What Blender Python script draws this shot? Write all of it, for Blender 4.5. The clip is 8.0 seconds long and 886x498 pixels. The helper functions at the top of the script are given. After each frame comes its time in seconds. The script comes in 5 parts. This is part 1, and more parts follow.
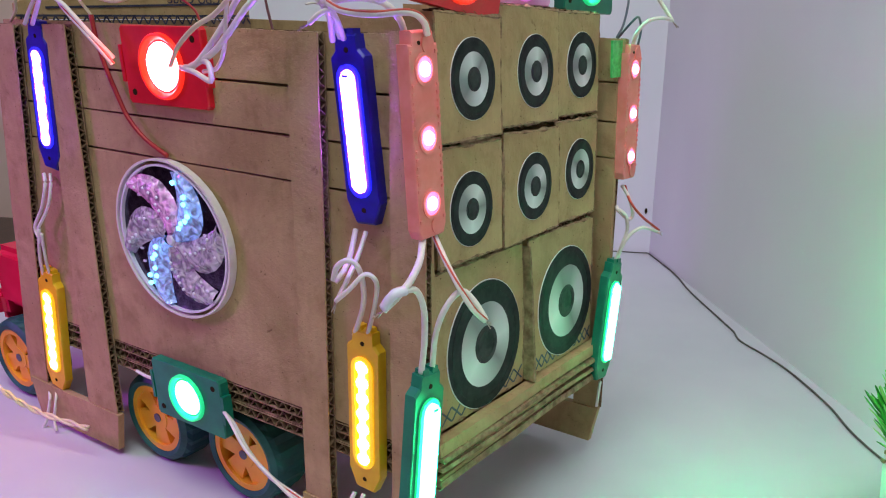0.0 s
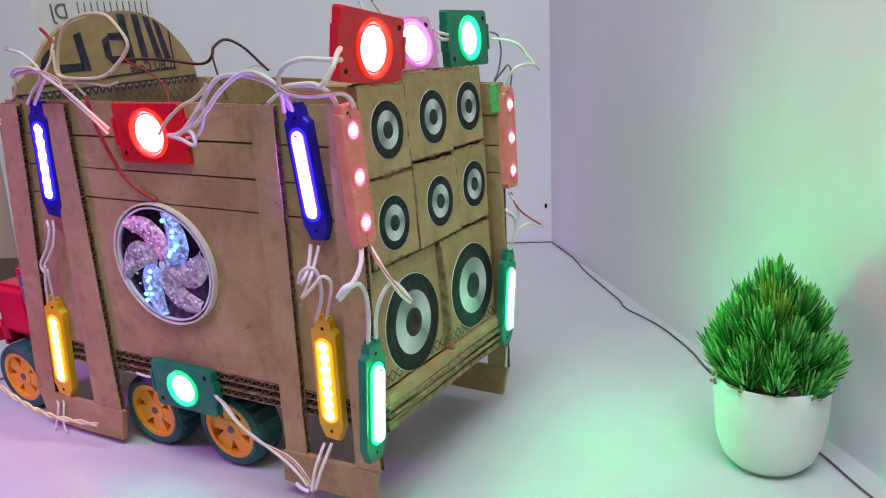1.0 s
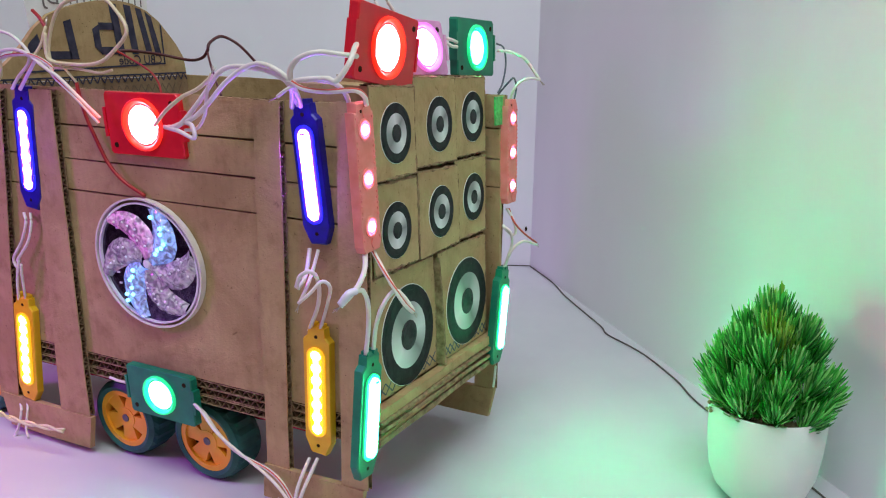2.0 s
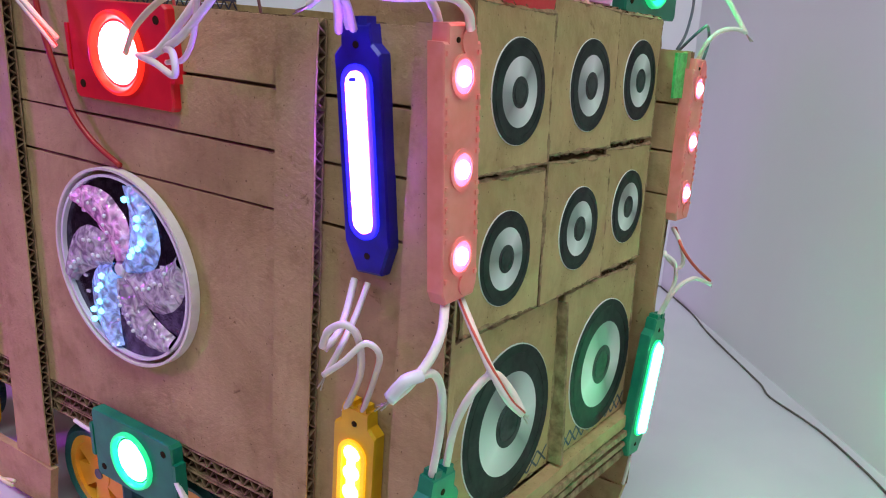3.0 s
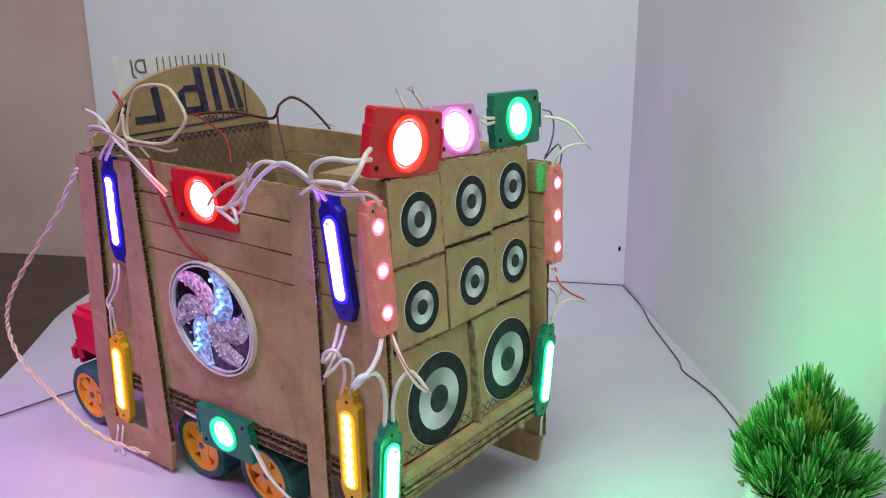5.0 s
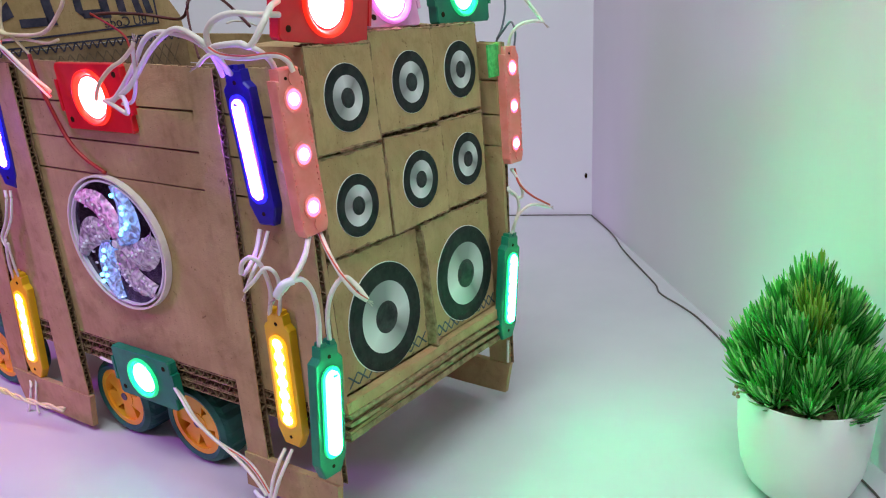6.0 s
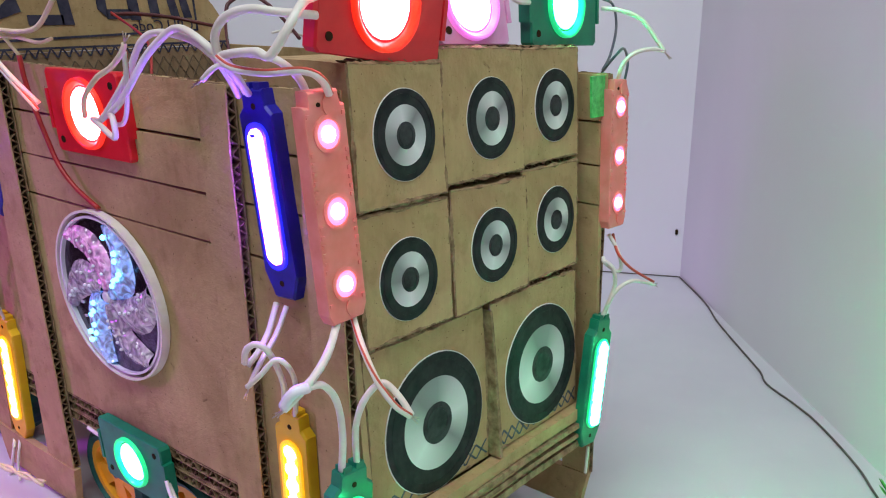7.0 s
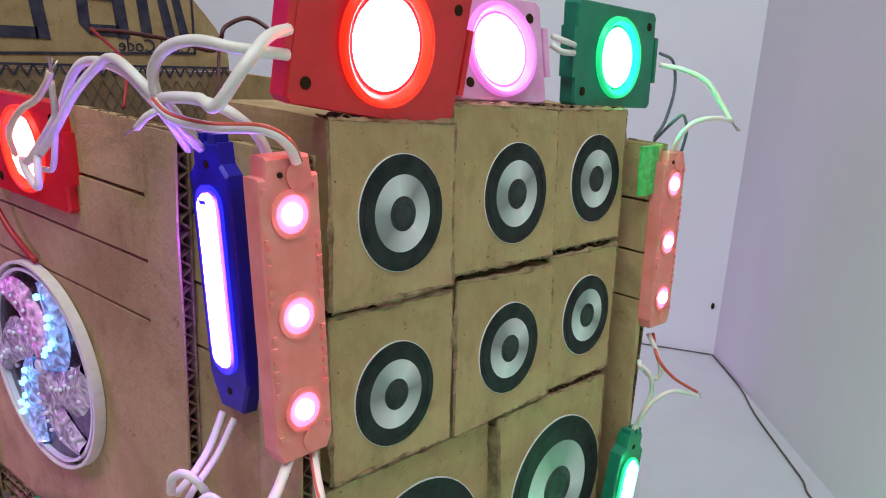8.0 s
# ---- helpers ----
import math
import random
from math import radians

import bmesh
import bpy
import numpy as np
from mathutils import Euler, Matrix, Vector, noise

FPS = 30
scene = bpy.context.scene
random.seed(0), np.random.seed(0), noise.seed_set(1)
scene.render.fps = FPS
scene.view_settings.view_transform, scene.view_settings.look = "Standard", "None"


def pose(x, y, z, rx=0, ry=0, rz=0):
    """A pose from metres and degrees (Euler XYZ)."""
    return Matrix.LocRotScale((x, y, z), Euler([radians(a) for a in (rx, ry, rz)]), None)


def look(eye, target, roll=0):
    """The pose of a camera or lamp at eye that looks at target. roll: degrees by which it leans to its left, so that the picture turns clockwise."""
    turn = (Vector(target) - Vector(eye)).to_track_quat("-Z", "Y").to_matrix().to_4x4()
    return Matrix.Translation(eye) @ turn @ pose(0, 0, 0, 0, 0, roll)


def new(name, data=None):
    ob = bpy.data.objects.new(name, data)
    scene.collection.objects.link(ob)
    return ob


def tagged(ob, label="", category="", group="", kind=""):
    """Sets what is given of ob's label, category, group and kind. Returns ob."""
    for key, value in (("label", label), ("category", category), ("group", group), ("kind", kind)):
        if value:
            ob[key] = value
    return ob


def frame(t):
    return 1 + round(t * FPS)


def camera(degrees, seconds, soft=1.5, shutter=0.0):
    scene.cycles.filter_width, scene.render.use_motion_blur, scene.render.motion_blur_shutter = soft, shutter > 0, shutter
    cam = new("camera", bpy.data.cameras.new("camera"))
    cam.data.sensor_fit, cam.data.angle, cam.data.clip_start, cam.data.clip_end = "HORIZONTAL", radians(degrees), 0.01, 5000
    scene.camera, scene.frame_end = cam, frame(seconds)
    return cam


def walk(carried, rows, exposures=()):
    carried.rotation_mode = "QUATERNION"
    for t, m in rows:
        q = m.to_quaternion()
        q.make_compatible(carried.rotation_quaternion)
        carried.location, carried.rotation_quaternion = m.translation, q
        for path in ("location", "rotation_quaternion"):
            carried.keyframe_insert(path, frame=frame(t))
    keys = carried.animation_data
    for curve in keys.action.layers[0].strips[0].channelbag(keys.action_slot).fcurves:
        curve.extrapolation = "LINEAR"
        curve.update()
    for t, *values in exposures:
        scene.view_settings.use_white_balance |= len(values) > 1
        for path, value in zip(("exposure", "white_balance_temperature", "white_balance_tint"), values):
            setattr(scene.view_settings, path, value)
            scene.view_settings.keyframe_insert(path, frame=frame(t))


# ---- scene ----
cam = camera(54.4, 8.0, 1.1)
PATH = [
    (0, (-0.269, -0.207, 0.291), (1.312, 0.893, -0.249), 1.0),
    (0.5, (-0.318, -0.25, 0.313), (1.321, 0.75, -0.247), -0.0),
    (1, (-0.387, -0.285, 0.331), (1.284, 0.673, -0.208), -2.6),
    (1.2, (-0.446, -0.313, 0.344), (1.242, 0.611, -0.2), -3.0),
    (2.3, (-0.313, -0.196, 0.303), (1.416, 0.696, -0.158), 2.1),
    (2.5, (-0.251, -0.158, 0.295), (1.454, 0.779, -0.171), 2.3),
    (3, (-0.203, -0.142, 0.285), (1.403, 0.926, -0.244), 4.3),
    (3.5, (-0.181, -0.164, 0.307), (1.362, 0.997, -0.214), 6.4),
    (4, (-0.186, -0.183, 0.335), (1.308, 1.027, -0.217), 7.1),
    (4.2, (-0.228, -0.215, 0.356), (1.252, 1.0, -0.22), 7.2),
    (5.3, (-0.361, -0.335, 0.394), (1.184, 0.8, -0.176), -2.9),
    (5.5, (-0.321, -0.322, 0.364), (1.223, 0.802, -0.231), -3.3),
    (6, (-0.291, -0.294, 0.324), (1.267, 0.794, -0.3), -2.7),
    (6.5, (-0.254, -0.252, 0.306), (1.278, 0.885, -0.294), -2.2),
    (7, (-0.194, -0.217, 0.311), (1.298, 0.994, -0.245), 0.2),
    (7.5, (-0.158, -0.192, 0.316), (1.304, 1.072, -0.199), 2.2),
    (8, (-0.129, -0.171, 0.314), (1.342, 1.093, -0.173), 4.2),
]
EXPOSURES = [(0, -0.08), (1.2, 0), (5.5, 0.02), (8, 0.04)]
walk(cam, [(t, look(eye, target, roll)) for t, eye, target, roll in PATH], EXPOSURES)

# ---- light ----
world = bpy.data.worlds.new("world")
scene.world = world
world.use_nodes = True
world.node_tree.nodes["Background"].inputs[0].default_value = (0.9, 0.93, 1.0, 1)
world.node_tree.nodes["Background"].inputs[1].default_value = 0.25


def area_lamp(name, m, sx, sy, watts, colour):
    data = bpy.data.lights.new(name, "AREA")
    data.shape, data.size, data.size_y, data.energy, data.color = "RECTANGLE", sx, sy, watts, colour
    ob = new(name, data)
    ob.matrix_world = m
    return ob


# the room's ceiling tube
tagged(area_lamp("ceiling_tube_light", look((-0.62, -0.36, 1.80), (0.3, 0.0, 0.1)), 1.2, 0.8, 26.5, (0.86, 0.955, 1.0)),
       "long white ceiling tube light over the table", "ceiling light", kind="structure")
# a violet lamp added out of view beyond the truck's front; it tints side and sheet
violet_lamp = area_lamp("unseen_violet_lamp", look((-0.40, 0.66, 0.42), (0.0, 0.32, 0.04)), 0.12, 0.12, 0.52, (0.64, 0.05, 1.0))
violet_lamp.data.spread = 1.35
tagged(violet_lamp, "unseen violet lamp added beyond the truck's front", "lamp", kind="structure")


# ---- materials ----
def mat(name, colour, rough=0.6, metal=0.0, spec=0.5):
    m = bpy.data.materials.new(name)
    m.use_nodes = True
    b = m.node_tree.nodes["Principled BSDF"]
    b.inputs["Base Color"].default_value = (*colour, 1)
    b.inputs["Roughness"].default_value = rough
    b.inputs["Metallic"].default_value = metal
    b.inputs["Specular IOR Level"].default_value = spec
    return m


def node(m, kind, **sets):
    n = m.node_tree.nodes.new(kind)
    for k, v in sets.items():
        n.inputs[k.replace("_", " ")].default_value = v
    return n


def link(m, a, b):
    m.node_tree.links.new(a, b)


def vary(m, c0, c1, scale=30.0, detail=4.0, stretch=(1, 1, 1), bump=0.0, bump_scale=200.0, lo=0.35, hi=0.65, specks=0.0, distance=0.001):
    """Colour that wanders between two tones at one scale, a second fine grain, and a fine relief."""
    b = m.node_tree.nodes["Principled BSDF"]
    tc = m.node_tree.nodes.new("ShaderNodeTexCoord")
    mp = m.node_tree.nodes.new("ShaderNodeMapping")
    mp.inputs["Scale"].default_value = stretch
    link(m, tc.outputs["Object"], mp.inputs["Vector"])
    n1 = node(m, "ShaderNodeTexNoise", Scale=scale, Detail=detail, Roughness=0.6)
    link(m, mp.outputs[0], n1.inputs["Vector"])
    r = m.node_tree.nodes.new("ShaderNodeValToRGB")
    r.color_ramp.elements[0].position, r.color_ramp.elements[1].position = lo, hi
    r.color_ramp.elements[0].color, r.color_ramp.elements[1].color = (*c0, 1), (*c1, 1)
    link(m, n1.outputs[0], r.inputs[0])
    out = r.outputs[0]
    n2 = node(m, "ShaderNodeTexNoise", Scale=bump_scale, Detail=3.0, Roughness=0.65)
    link(m, mp.outputs[0], n2.inputs["Vector"])
    if specks:
        r2 = m.node_tree.nodes.new("ShaderNodeValToRGB")
        r2.color_ramp.elements[0].position, r2.color_ramp.elements[1].position = 0.27, 0.37
        r2.color_ramp.elements[0].color = (1 - specks, 1 - specks, 1 - specks, 1)
        n3 = node(m, "ShaderNodeTexNoise", Scale=bump_scale * 2.2, Detail=2.0)
        link(m, tc.outputs["Object"], n3.inputs["Vector"])
        link(m, n3.outputs[0], r2.inputs[0])
        mx = m.node_tree.nodes.new("ShaderNodeMix")
        mx.data_type, mx.blend_type = "RGBA", "MULTIPLY"
        mx.inputs[0].default_value = 1.0
        link(m, out, mx.inputs[6])
        link(m, r2.outputs[0], mx.inputs[7])
        out = mx.outputs[2]
    link(m, out, b.inputs["Base Color"])
    if bump:
        bp = m.node_tree.nodes.new("ShaderNodeBump")
        bp.inputs["Strength"].default_value = bump
        bp.inputs["Distance"].default_value = distance
        link(m, n2.outputs[0], bp.inputs["Height"])
        link(m, bp.outputs[0], b.inputs["Normal"])
    return m


def glow(name, colour, strength):
    m = bpy.data.materials.new(name)
    m.use_nodes = True
    t = m.node_tree
    t.nodes.remove(t.nodes["Principled BSDF"])
    e = t.nodes.new("ShaderNodeEmission")
    e.inputs[0].default_value = (*colour, 1)
    e.inputs[1].default_value = strength
    link(m, e.outputs[0], t.nodes["Material Output"].inputs[0])
    return m




def kraft_paper(name):
    """Handled brown carton: stains, rubbed pale patches, fibre streaks, dark flecks, dents and a fine tooth."""
    m = mat(name, (0.43, 0.30, 0.16), 0.82, spec=0.28)
    b = m.node_tree.nodes["Principled BSDF"]
    tc = m.node_tree.nodes.new("ShaderNodeTexCoord")
    streak_map = m.node_tree.nodes.new("ShaderNodeMapping")
    streak_map.inputs["Scale"].default_value = (1.0, 1.0, 0.10)
    link(m, tc.outputs["Object"], streak_map.inputs["Vector"])

    def noise_ramp(vector, scale, detail, lo, hi, c0, c1, distortion=0.0):
        n = node(m, "ShaderNodeTexNoise", Scale=scale, Detail=detail, Roughness=0.62, Distortion=distortion)
        link(m, vector, n.inputs["Vector"])
        r = m.node_tree.nodes.new("ShaderNodeValToRGB")
        r.color_ramp.elements[0].position, r.color_ramp.elements[1].position = lo, hi
        r.color_ramp.elements[0].color, r.color_ramp.elements[1].color = (*c0, 1), (*c1, 1)
        link(m, n.outputs[0], r.inputs[0])
        return n, r.outputs[0]

    def times(a, c):
        mx = m.node_tree.nodes.new("ShaderNodeMix")
        mx.data_type, mx.blend_type = "RGBA", "MULTIPLY"
        mx.inputs[0].default_value = 1.0
        link(m, a, mx.inputs[6])
        link(m, c, mx.inputs[7])
        return mx.outputs[2]

    obj = tc.outputs["Object"]
    dents, out = noise_ramp(obj, 22, 9, 0.34, 0.66, (0.386, 0.262, 0.122), (0.522, 0.374, 0.190), 0.6)
    out = times(out, noise_ramp(obj, 75, 6, 0.30, 0.48, (0.80, 0.77, 0.72), (1, 1, 1))[1])
    out = times(out, noise_ramp(streak_map.outputs[0], 330, 3, 0.30, 0.62, (0.95, 0.945, 0.94), (1.02, 1.02, 1.015))[1])
    out = times(out, noise_ramp(obj, 620, 2, 0.255, 0.31, (0.30, 0.26, 0.22), (1, 1, 1))[1])
    out = times(out, noise_ramp(obj, 150, 4, 0.25, 0.33, (0.55, 0.50, 0.44), (1, 1, 1), 0.8)[1])
    link(m, out, b.inputs["Base Color"])
    grain = node(m, "ShaderNodeTexNoise", Scale=520.0, Detail=3.0)
    link(m, obj, grain.inputs["Vector"])
    coarse = m.node_tree.nodes.new("ShaderNodeBump")
    coarse.inputs["Strength"].default_value, coarse.inputs["Distance"].default_value = 0.30, 0.006
    link(m, dents.outputs[0], coarse.inputs["Height"])
    fine = m.node_tree.nodes.new("ShaderNodeBump")
    fine.inputs["Strength"].default_value, fine.inputs["Distance"].default_value = 0.30, 0.001
    link(m, grain.outputs[0], fine.inputs["Height"])
    link(m, coarse.outputs[0], fine.inputs["Normal"])
    link(m, fine.outputs[0], b.inputs["Normal"])
    return m


KRAFT = kraft_paper("kraft_cardboard")
KRAFT_DARK = vary(mat("inner_cardboard", (0.3, 0.2, 0.12), 0.9, spec=0.2), (0.22, 0.145, 0.085), (0.34, 0.235, 0.14), 40, 5, (1, 1, 1), 0.3, 400, specks=0.3)
KRAFT_EDGE = vary(mat("cut_cardboard_edge", (0.3, 0.2, 0.11), 0.95, spec=0.15), (0.17, 0.11, 0.06), (0.40, 0.28, 0.16), 160, 4, (1, 1, 1), 0.4, 700)
FLUTE = vary(mat("flute_paper", (0.2, 0.13, 0.07), 0.95, spec=0.15), (0.11, 0.07, 0.035), (0.27, 0.18, 0.10), 240, 3, (1, 1, 1))
# near-black stands in for shade in board cores, screw holes and behind spokes
GAP = mat("shadowed_core", (0.035, 0.022, 0.012), 1.0, spec=0.0)
INK = vary(mat("printed_ink", (0.03, 0.03, 0.06), 0.8), (0.02, 0.02, 0.045), (0.06, 0.055, 0.09), 120, 4)
INK_BLUE = vary(mat("pale_printed_ink", (0.1, 0.14, 0.2), 0.8), (0.08, 0.12, 0.17), (0.2, 0.22, 0.22), 200, 4)
BOXPRINT = vary(mat("slate_box_print", (0.05, 0.08, 0.10), 0.8), (0.03, 0.05, 0.07), (0.10, 0.13, 0.15), 200, 4)
HATCH = vary(mat("faded_print", (0.16, 0.115, 0.075), 0.85), (0.11, 0.08, 0.055), (0.22, 0.155, 0.10), 200, 4)
WALL = vary(mat("white_board", (0.74, 0.73, 0.77), 0.75, spec=0.25), (0.76, 0.75, 0.80), (0.84, 0.83, 0.87), 3, 4, (1, 1, 0.4), 0.05, 90)
SHEET = vary(mat("white_sheet", (0.76, 0.76, 0.78), 0.42, spec=0.35), (0.55, 0.55, 0.59), (0.62, 0.62, 0.65), 5, 4, (1, 1, 1), 0.04, 60)
# beige paint with the coloured lamps' pink cast mixed into it
BEIGE = vary(mat("pink_cast_beige_paint", (0.62, 0.50, 0.40), 0.8, spec=0.2), (0.60, 0.43, 0.38), (0.70, 0.52, 0.46), 4, 4, (1, 1, 1), 0.08, 120)
WOOD = vary(mat("dark_table_wood", (0.05, 0.025, 0.02), 0.3), (0.035, 0.018, 0.014), (0.085, 0.045, 0.032), 9, 6, (1, 8, 1), 0.1, 90)
CEIL = mat("ceiling_paint", (0.75, 0.75, 0.74), 0.8)
RED = vary(mat("red_plastic", (0.55, 0.012, 0.02), 0.42), (0.62, 0.006, 0.014), (0.72, 0.015, 0.025), 60, 3, (1, 1, 1), 0.06, 500)
PINK = vary(mat("pink_plastic", (0.72, 0.33, 0.55), 0.42), (0.66, 0.28, 0.50), (0.76, 0.38, 0.60), 60, 3, (1, 1, 1), 0.06, 500)
SALMON = vary(mat("salmon_plastic", (0.82, 0.25, 0.15), 0.45), (0.78, 0.22, 0.17), (0.88, 0.29, 0.25), 80, 3, (1, 1, 1), 0.08, 600)
GREEN = vary(mat("green_plastic", (0.0, 0.19, 0.10), 0.45), (0.0, 0.15, 0.085), (0.005, 0.23, 0.12), 60, 3, (1, 1, 1), 0.06, 500)
BLUE = vary(mat("blue_plastic", (0.01, 0.008, 0.30), 0.42), (0.008, 0.006, 0.22), (0.015, 0.012, 0.38), 60, 3, (1, 1, 1), 0.06, 500)
YELLOW = vary(mat("yellow_plastic", (0.75, 0.36, 0.01), 0.42), (0.78, 0.44, 0.008), (0.86, 0.54, 0.015), 60, 3, (1, 1, 1), 0.06, 500)
WIRE = vary(mat("white_wire_sleeve", (0.78, 0.74, 0.66), 0.45), (0.72, 0.67, 0.58), (0.82, 0.79, 0.72), 60, 3)
CREAM = vary(mat("cream_wire_sleeve", (0.72, 0.62, 0.40), 0.5), (0.66, 0.55, 0.34), (0.78, 0.69, 0.47), 60, 3)
REDWIRE = vary(mat("red_wire_sleeve", (0.35, 0.02, 0.02), 0.4), (0.28, 0.012, 0.012), (0.42, 0.03, 0.025), 80, 3)
DARKWIRE = vary(mat("maroon_wire_sleeve", (0.09, 0.02, 0.025), 0.4), (0.07, 0.015, 0.02), (0.12, 0.03, 0.03), 80, 3)
STRIPE = mat("red_wire_stripe", (0.60, 0.10, 0.06), 0.5)
# green lamp light on the far plank, put into a surface colour
GREEN_SPILL = vary(mat("green_light_patch", (0.05, 0.55, 0.12), 0.3), (0.03, 0.42, 0.08), (0.10, 0.68, 0.18), 300, 3, (1, 1, 1), 0.3, 600)
TAPE = mat("clear_tape_wrap", (0.80, 0.78, 0.85), 0.25)
COPPER = vary(mat("bare_tinned_wire", (0.55, 0.48, 0.42), 0.35, 1.0), (0.45, 0.38, 0.32), (0.65, 0.58, 0.5), 400, 2)
BLACKCONE = vary(mat("printed_black_surround", (0.015, 0.018, 0.02), 0.6, spec=0.2), (0.010, 0.013, 0.014), (0.026, 0.03, 0.03), 150, 4)
DUSTCAP = vary(mat("printed_dust_cap", (0.03, 0.035, 0.035), 0.6, spec=0.2), (0.016, 0.02, 0.02), (0.05, 0.056, 0.056), 120, 3)
PAPER = vary(mat("white_paper", (0.80, 0.80, 0.78), 0.8), (0.76, 0.75, 0.73), (0.84, 0.83, 0.81), 60, 4)
PENCIL = mat("pencil_line", (0.16, 0.14, 0.14), 0.7)
# the green lamp's light on the tyres is put into their base colour
TYRE = vary(mat("green_lit_tyre_plastic", (0.02, 0.055, 0.06), 0.55), (0.008, 0.075, 0.065), (0.02, 0.13, 0.11), 60, 3, (1, 1, 1), 0.1, 300)
ORANGE = vary(mat("orange_rim_plastic", (0.85, 0.28, 0.02), 0.4), (0.86, 0.36, 0.02), (0.92, 0.45, 0.04), 50, 3)
CABRED = vary(mat("toy_red_plastic", (0.70, 0.01, 0.06), 0.25), (0.66, 0.008, 0.05), (0.74, 0.015, 0.07), 30, 3)
CHASSIS = vary(mat("grey_toy_chassis", (0.10, 0.10, 0.11), 0.5), (0.08, 0.08, 0.09), (0.13, 0.13, 0.14), 50, 3)
POT = vary(mat("white_pot_glaze", (0.80, 0.80, 0.77), 0.35), (0.78, 0.78, 0.75), (0.83, 0.83, 0.80), 12, 3, (1, 1, 1), 0.02, 80)
SOIL = vary(mat("pot_soil", (0.10, 0.08, 0.04), 0.95), (0.05, 0.04, 0.02), (0.16, 0.13, 0.06), 150, 4, (1, 1, 1), 0.6, 300)
MOSS = vary(mat("dried_moss", (0.35, 0.28, 0.14), 0.95), (0.24, 0.19, 0.09), (0.46, 0.38, 0.2), 200, 3)
DISC = vary(mat("dark_mirror_disc", (0.05, 0.04, 0.06), 0.18, 0.9), (0.03, 0.02, 0.05), (0.12, 0.10, 0.16), 180, 3, (1, 1, 1), 0.15, 500)
CABLE = vary(mat("grey_floor_cable", (0.10, 0.085, 0.07), 0.6), (0.07, 0.06, 0.05), (0.14, 0.12, 0.10), 80, 3)


def leaf_material(name, dark, mid, pale):
    m = mat(name, mid, 0.38)
    b = m.node_tree.nodes["Principled BSDF"]
    g = m.node_tree.nodes.new("ShaderNodeNewGeometry")
    r = m.node_tree.nodes.new("ShaderNodeValToRGB")
    r.color_ramp.elements[0].color, r.color_ramp.elements[1].color = (*dark, 1), (*pale, 1)
    e = r.color_ramp.elements.new(0.62)
    e.color = (*mid, 1)
    link(m, g.outputs["Random Per Island"], r.inputs[0])
    link(m, r.outputs[0], b.inputs["Base Color"])
    return m


def cone_material():
    """Printed silver cone: grey that turns round the centre in soft wedges."""
    m = mat("printed_silver_cone", (0.5, 0.52, 0.53), 0.5)
    b = m.node_tree.nodes["Principled BSDF"]
    uv = m.node_tree.nodes.new("ShaderNodeUVMap")
    gr = m.node_tree.nodes.new("ShaderNodeTexGradient")
    gr.gradient_type = "RADIAL"
    link(m, uv.outputs[0], gr.inputs[0])
    r = m.node_tree.nodes.new("ShaderNodeValToRGB")
    els = r.color_ramp.elements
    els[0].position, els[0].color = 0.0, (0.26, 0.28, 0.28, 1)
    els[1].position, els[1].color = 1.0, (0.26, 0.28, 0.28, 1)
    for p, v in ((0.12, 0.22), (0.26, 0.58), (0.38, 0.78), (0.52, 0.52), (0.64, 0.22), (0.78, 0.70), (0.90, 0.54)):
        els.new(p).color = (v, v * 1.01, v * 1.01, 1)
    link(m, gr.outputs["Fac"], r.inputs[0])
    link(m, r.outputs[0], b.inputs["Base Color"])
    return m


def petal_material(name, colour=None, strength=0.0):
    """Crumpled clear plastic over a mirror; a lit petal's emission imitates coloured light caught in it."""
    m = mat(name, (0.62, 0.58, 0.64), 0.14, 0.25, 0.9)
    b = m.node_tree.nodes["Principled BSDF"]
    tc = m.node_tree.nodes.new("ShaderNodeTexCoord")
    warp = node(m, "ShaderNodeTexNoise", Scale=170.0, Detail=2.0, Distortion=1.2)
    link(m, tc.outputs["Object"], warp.inputs["Vector"])
    v = node(m, "ShaderNodeTexVoronoi", Scale=300.0, Randomness=1.0)
    v.feature = "SMOOTH_F1"
    link(m, tc.outputs["Object"], v.inputs["Vector"])
    add = m.node_tree.nodes.new("ShaderNodeMath")
    link(m, warp.outputs[0], add.inputs[0])
    link(m, v.outputs["Distance"], add.inputs[1])
    bp = m.node_tree.nodes.new("ShaderNodeBump")
    bp.inputs["Strength"].default_value, bp.inputs["Distance"].default_value = 0.9, 0.003
    link(m, add.outputs[0], bp.inputs["Height"])
    link(m, bp.outputs[0], b.inputs["Normal"])
    r = m.node_tree.nodes.new("ShaderNodeValToRGB")
    r.color_ramp.elements[0].position, r.color_ramp.elements[1].position = 0.36, 0.62
    r.color_ramp.elements[0].color, r.color_ramp.elements[1].color = (0.30, 0.25, 0.33, 1), (0.80, 0.76, 0.80, 1)
    link(m, warp.outputs[0], r.inputs[0])
    link(m, r.outputs[0], b.inputs["Base Color"])
    if colour:
        r2 = m.node_tree.nodes.new("ShaderNodeValToRGB")
        r2.color_ramp.elements[0].position, r2.color_ramp.elements[1].position = 0.34, 0.66
        r2.color_ramp.elements[0].color, r2.color_ramp.elements[1].color = (*[c * 0.15 for c in colour], 1), (*colour, 1)
        link(m, warp.outputs[0], r2.inputs[0])
        link(m, r2.outputs[0], b.inputs["Emission Color"])
        b.inputs["Emission Strength"].default_value = strength
    return m


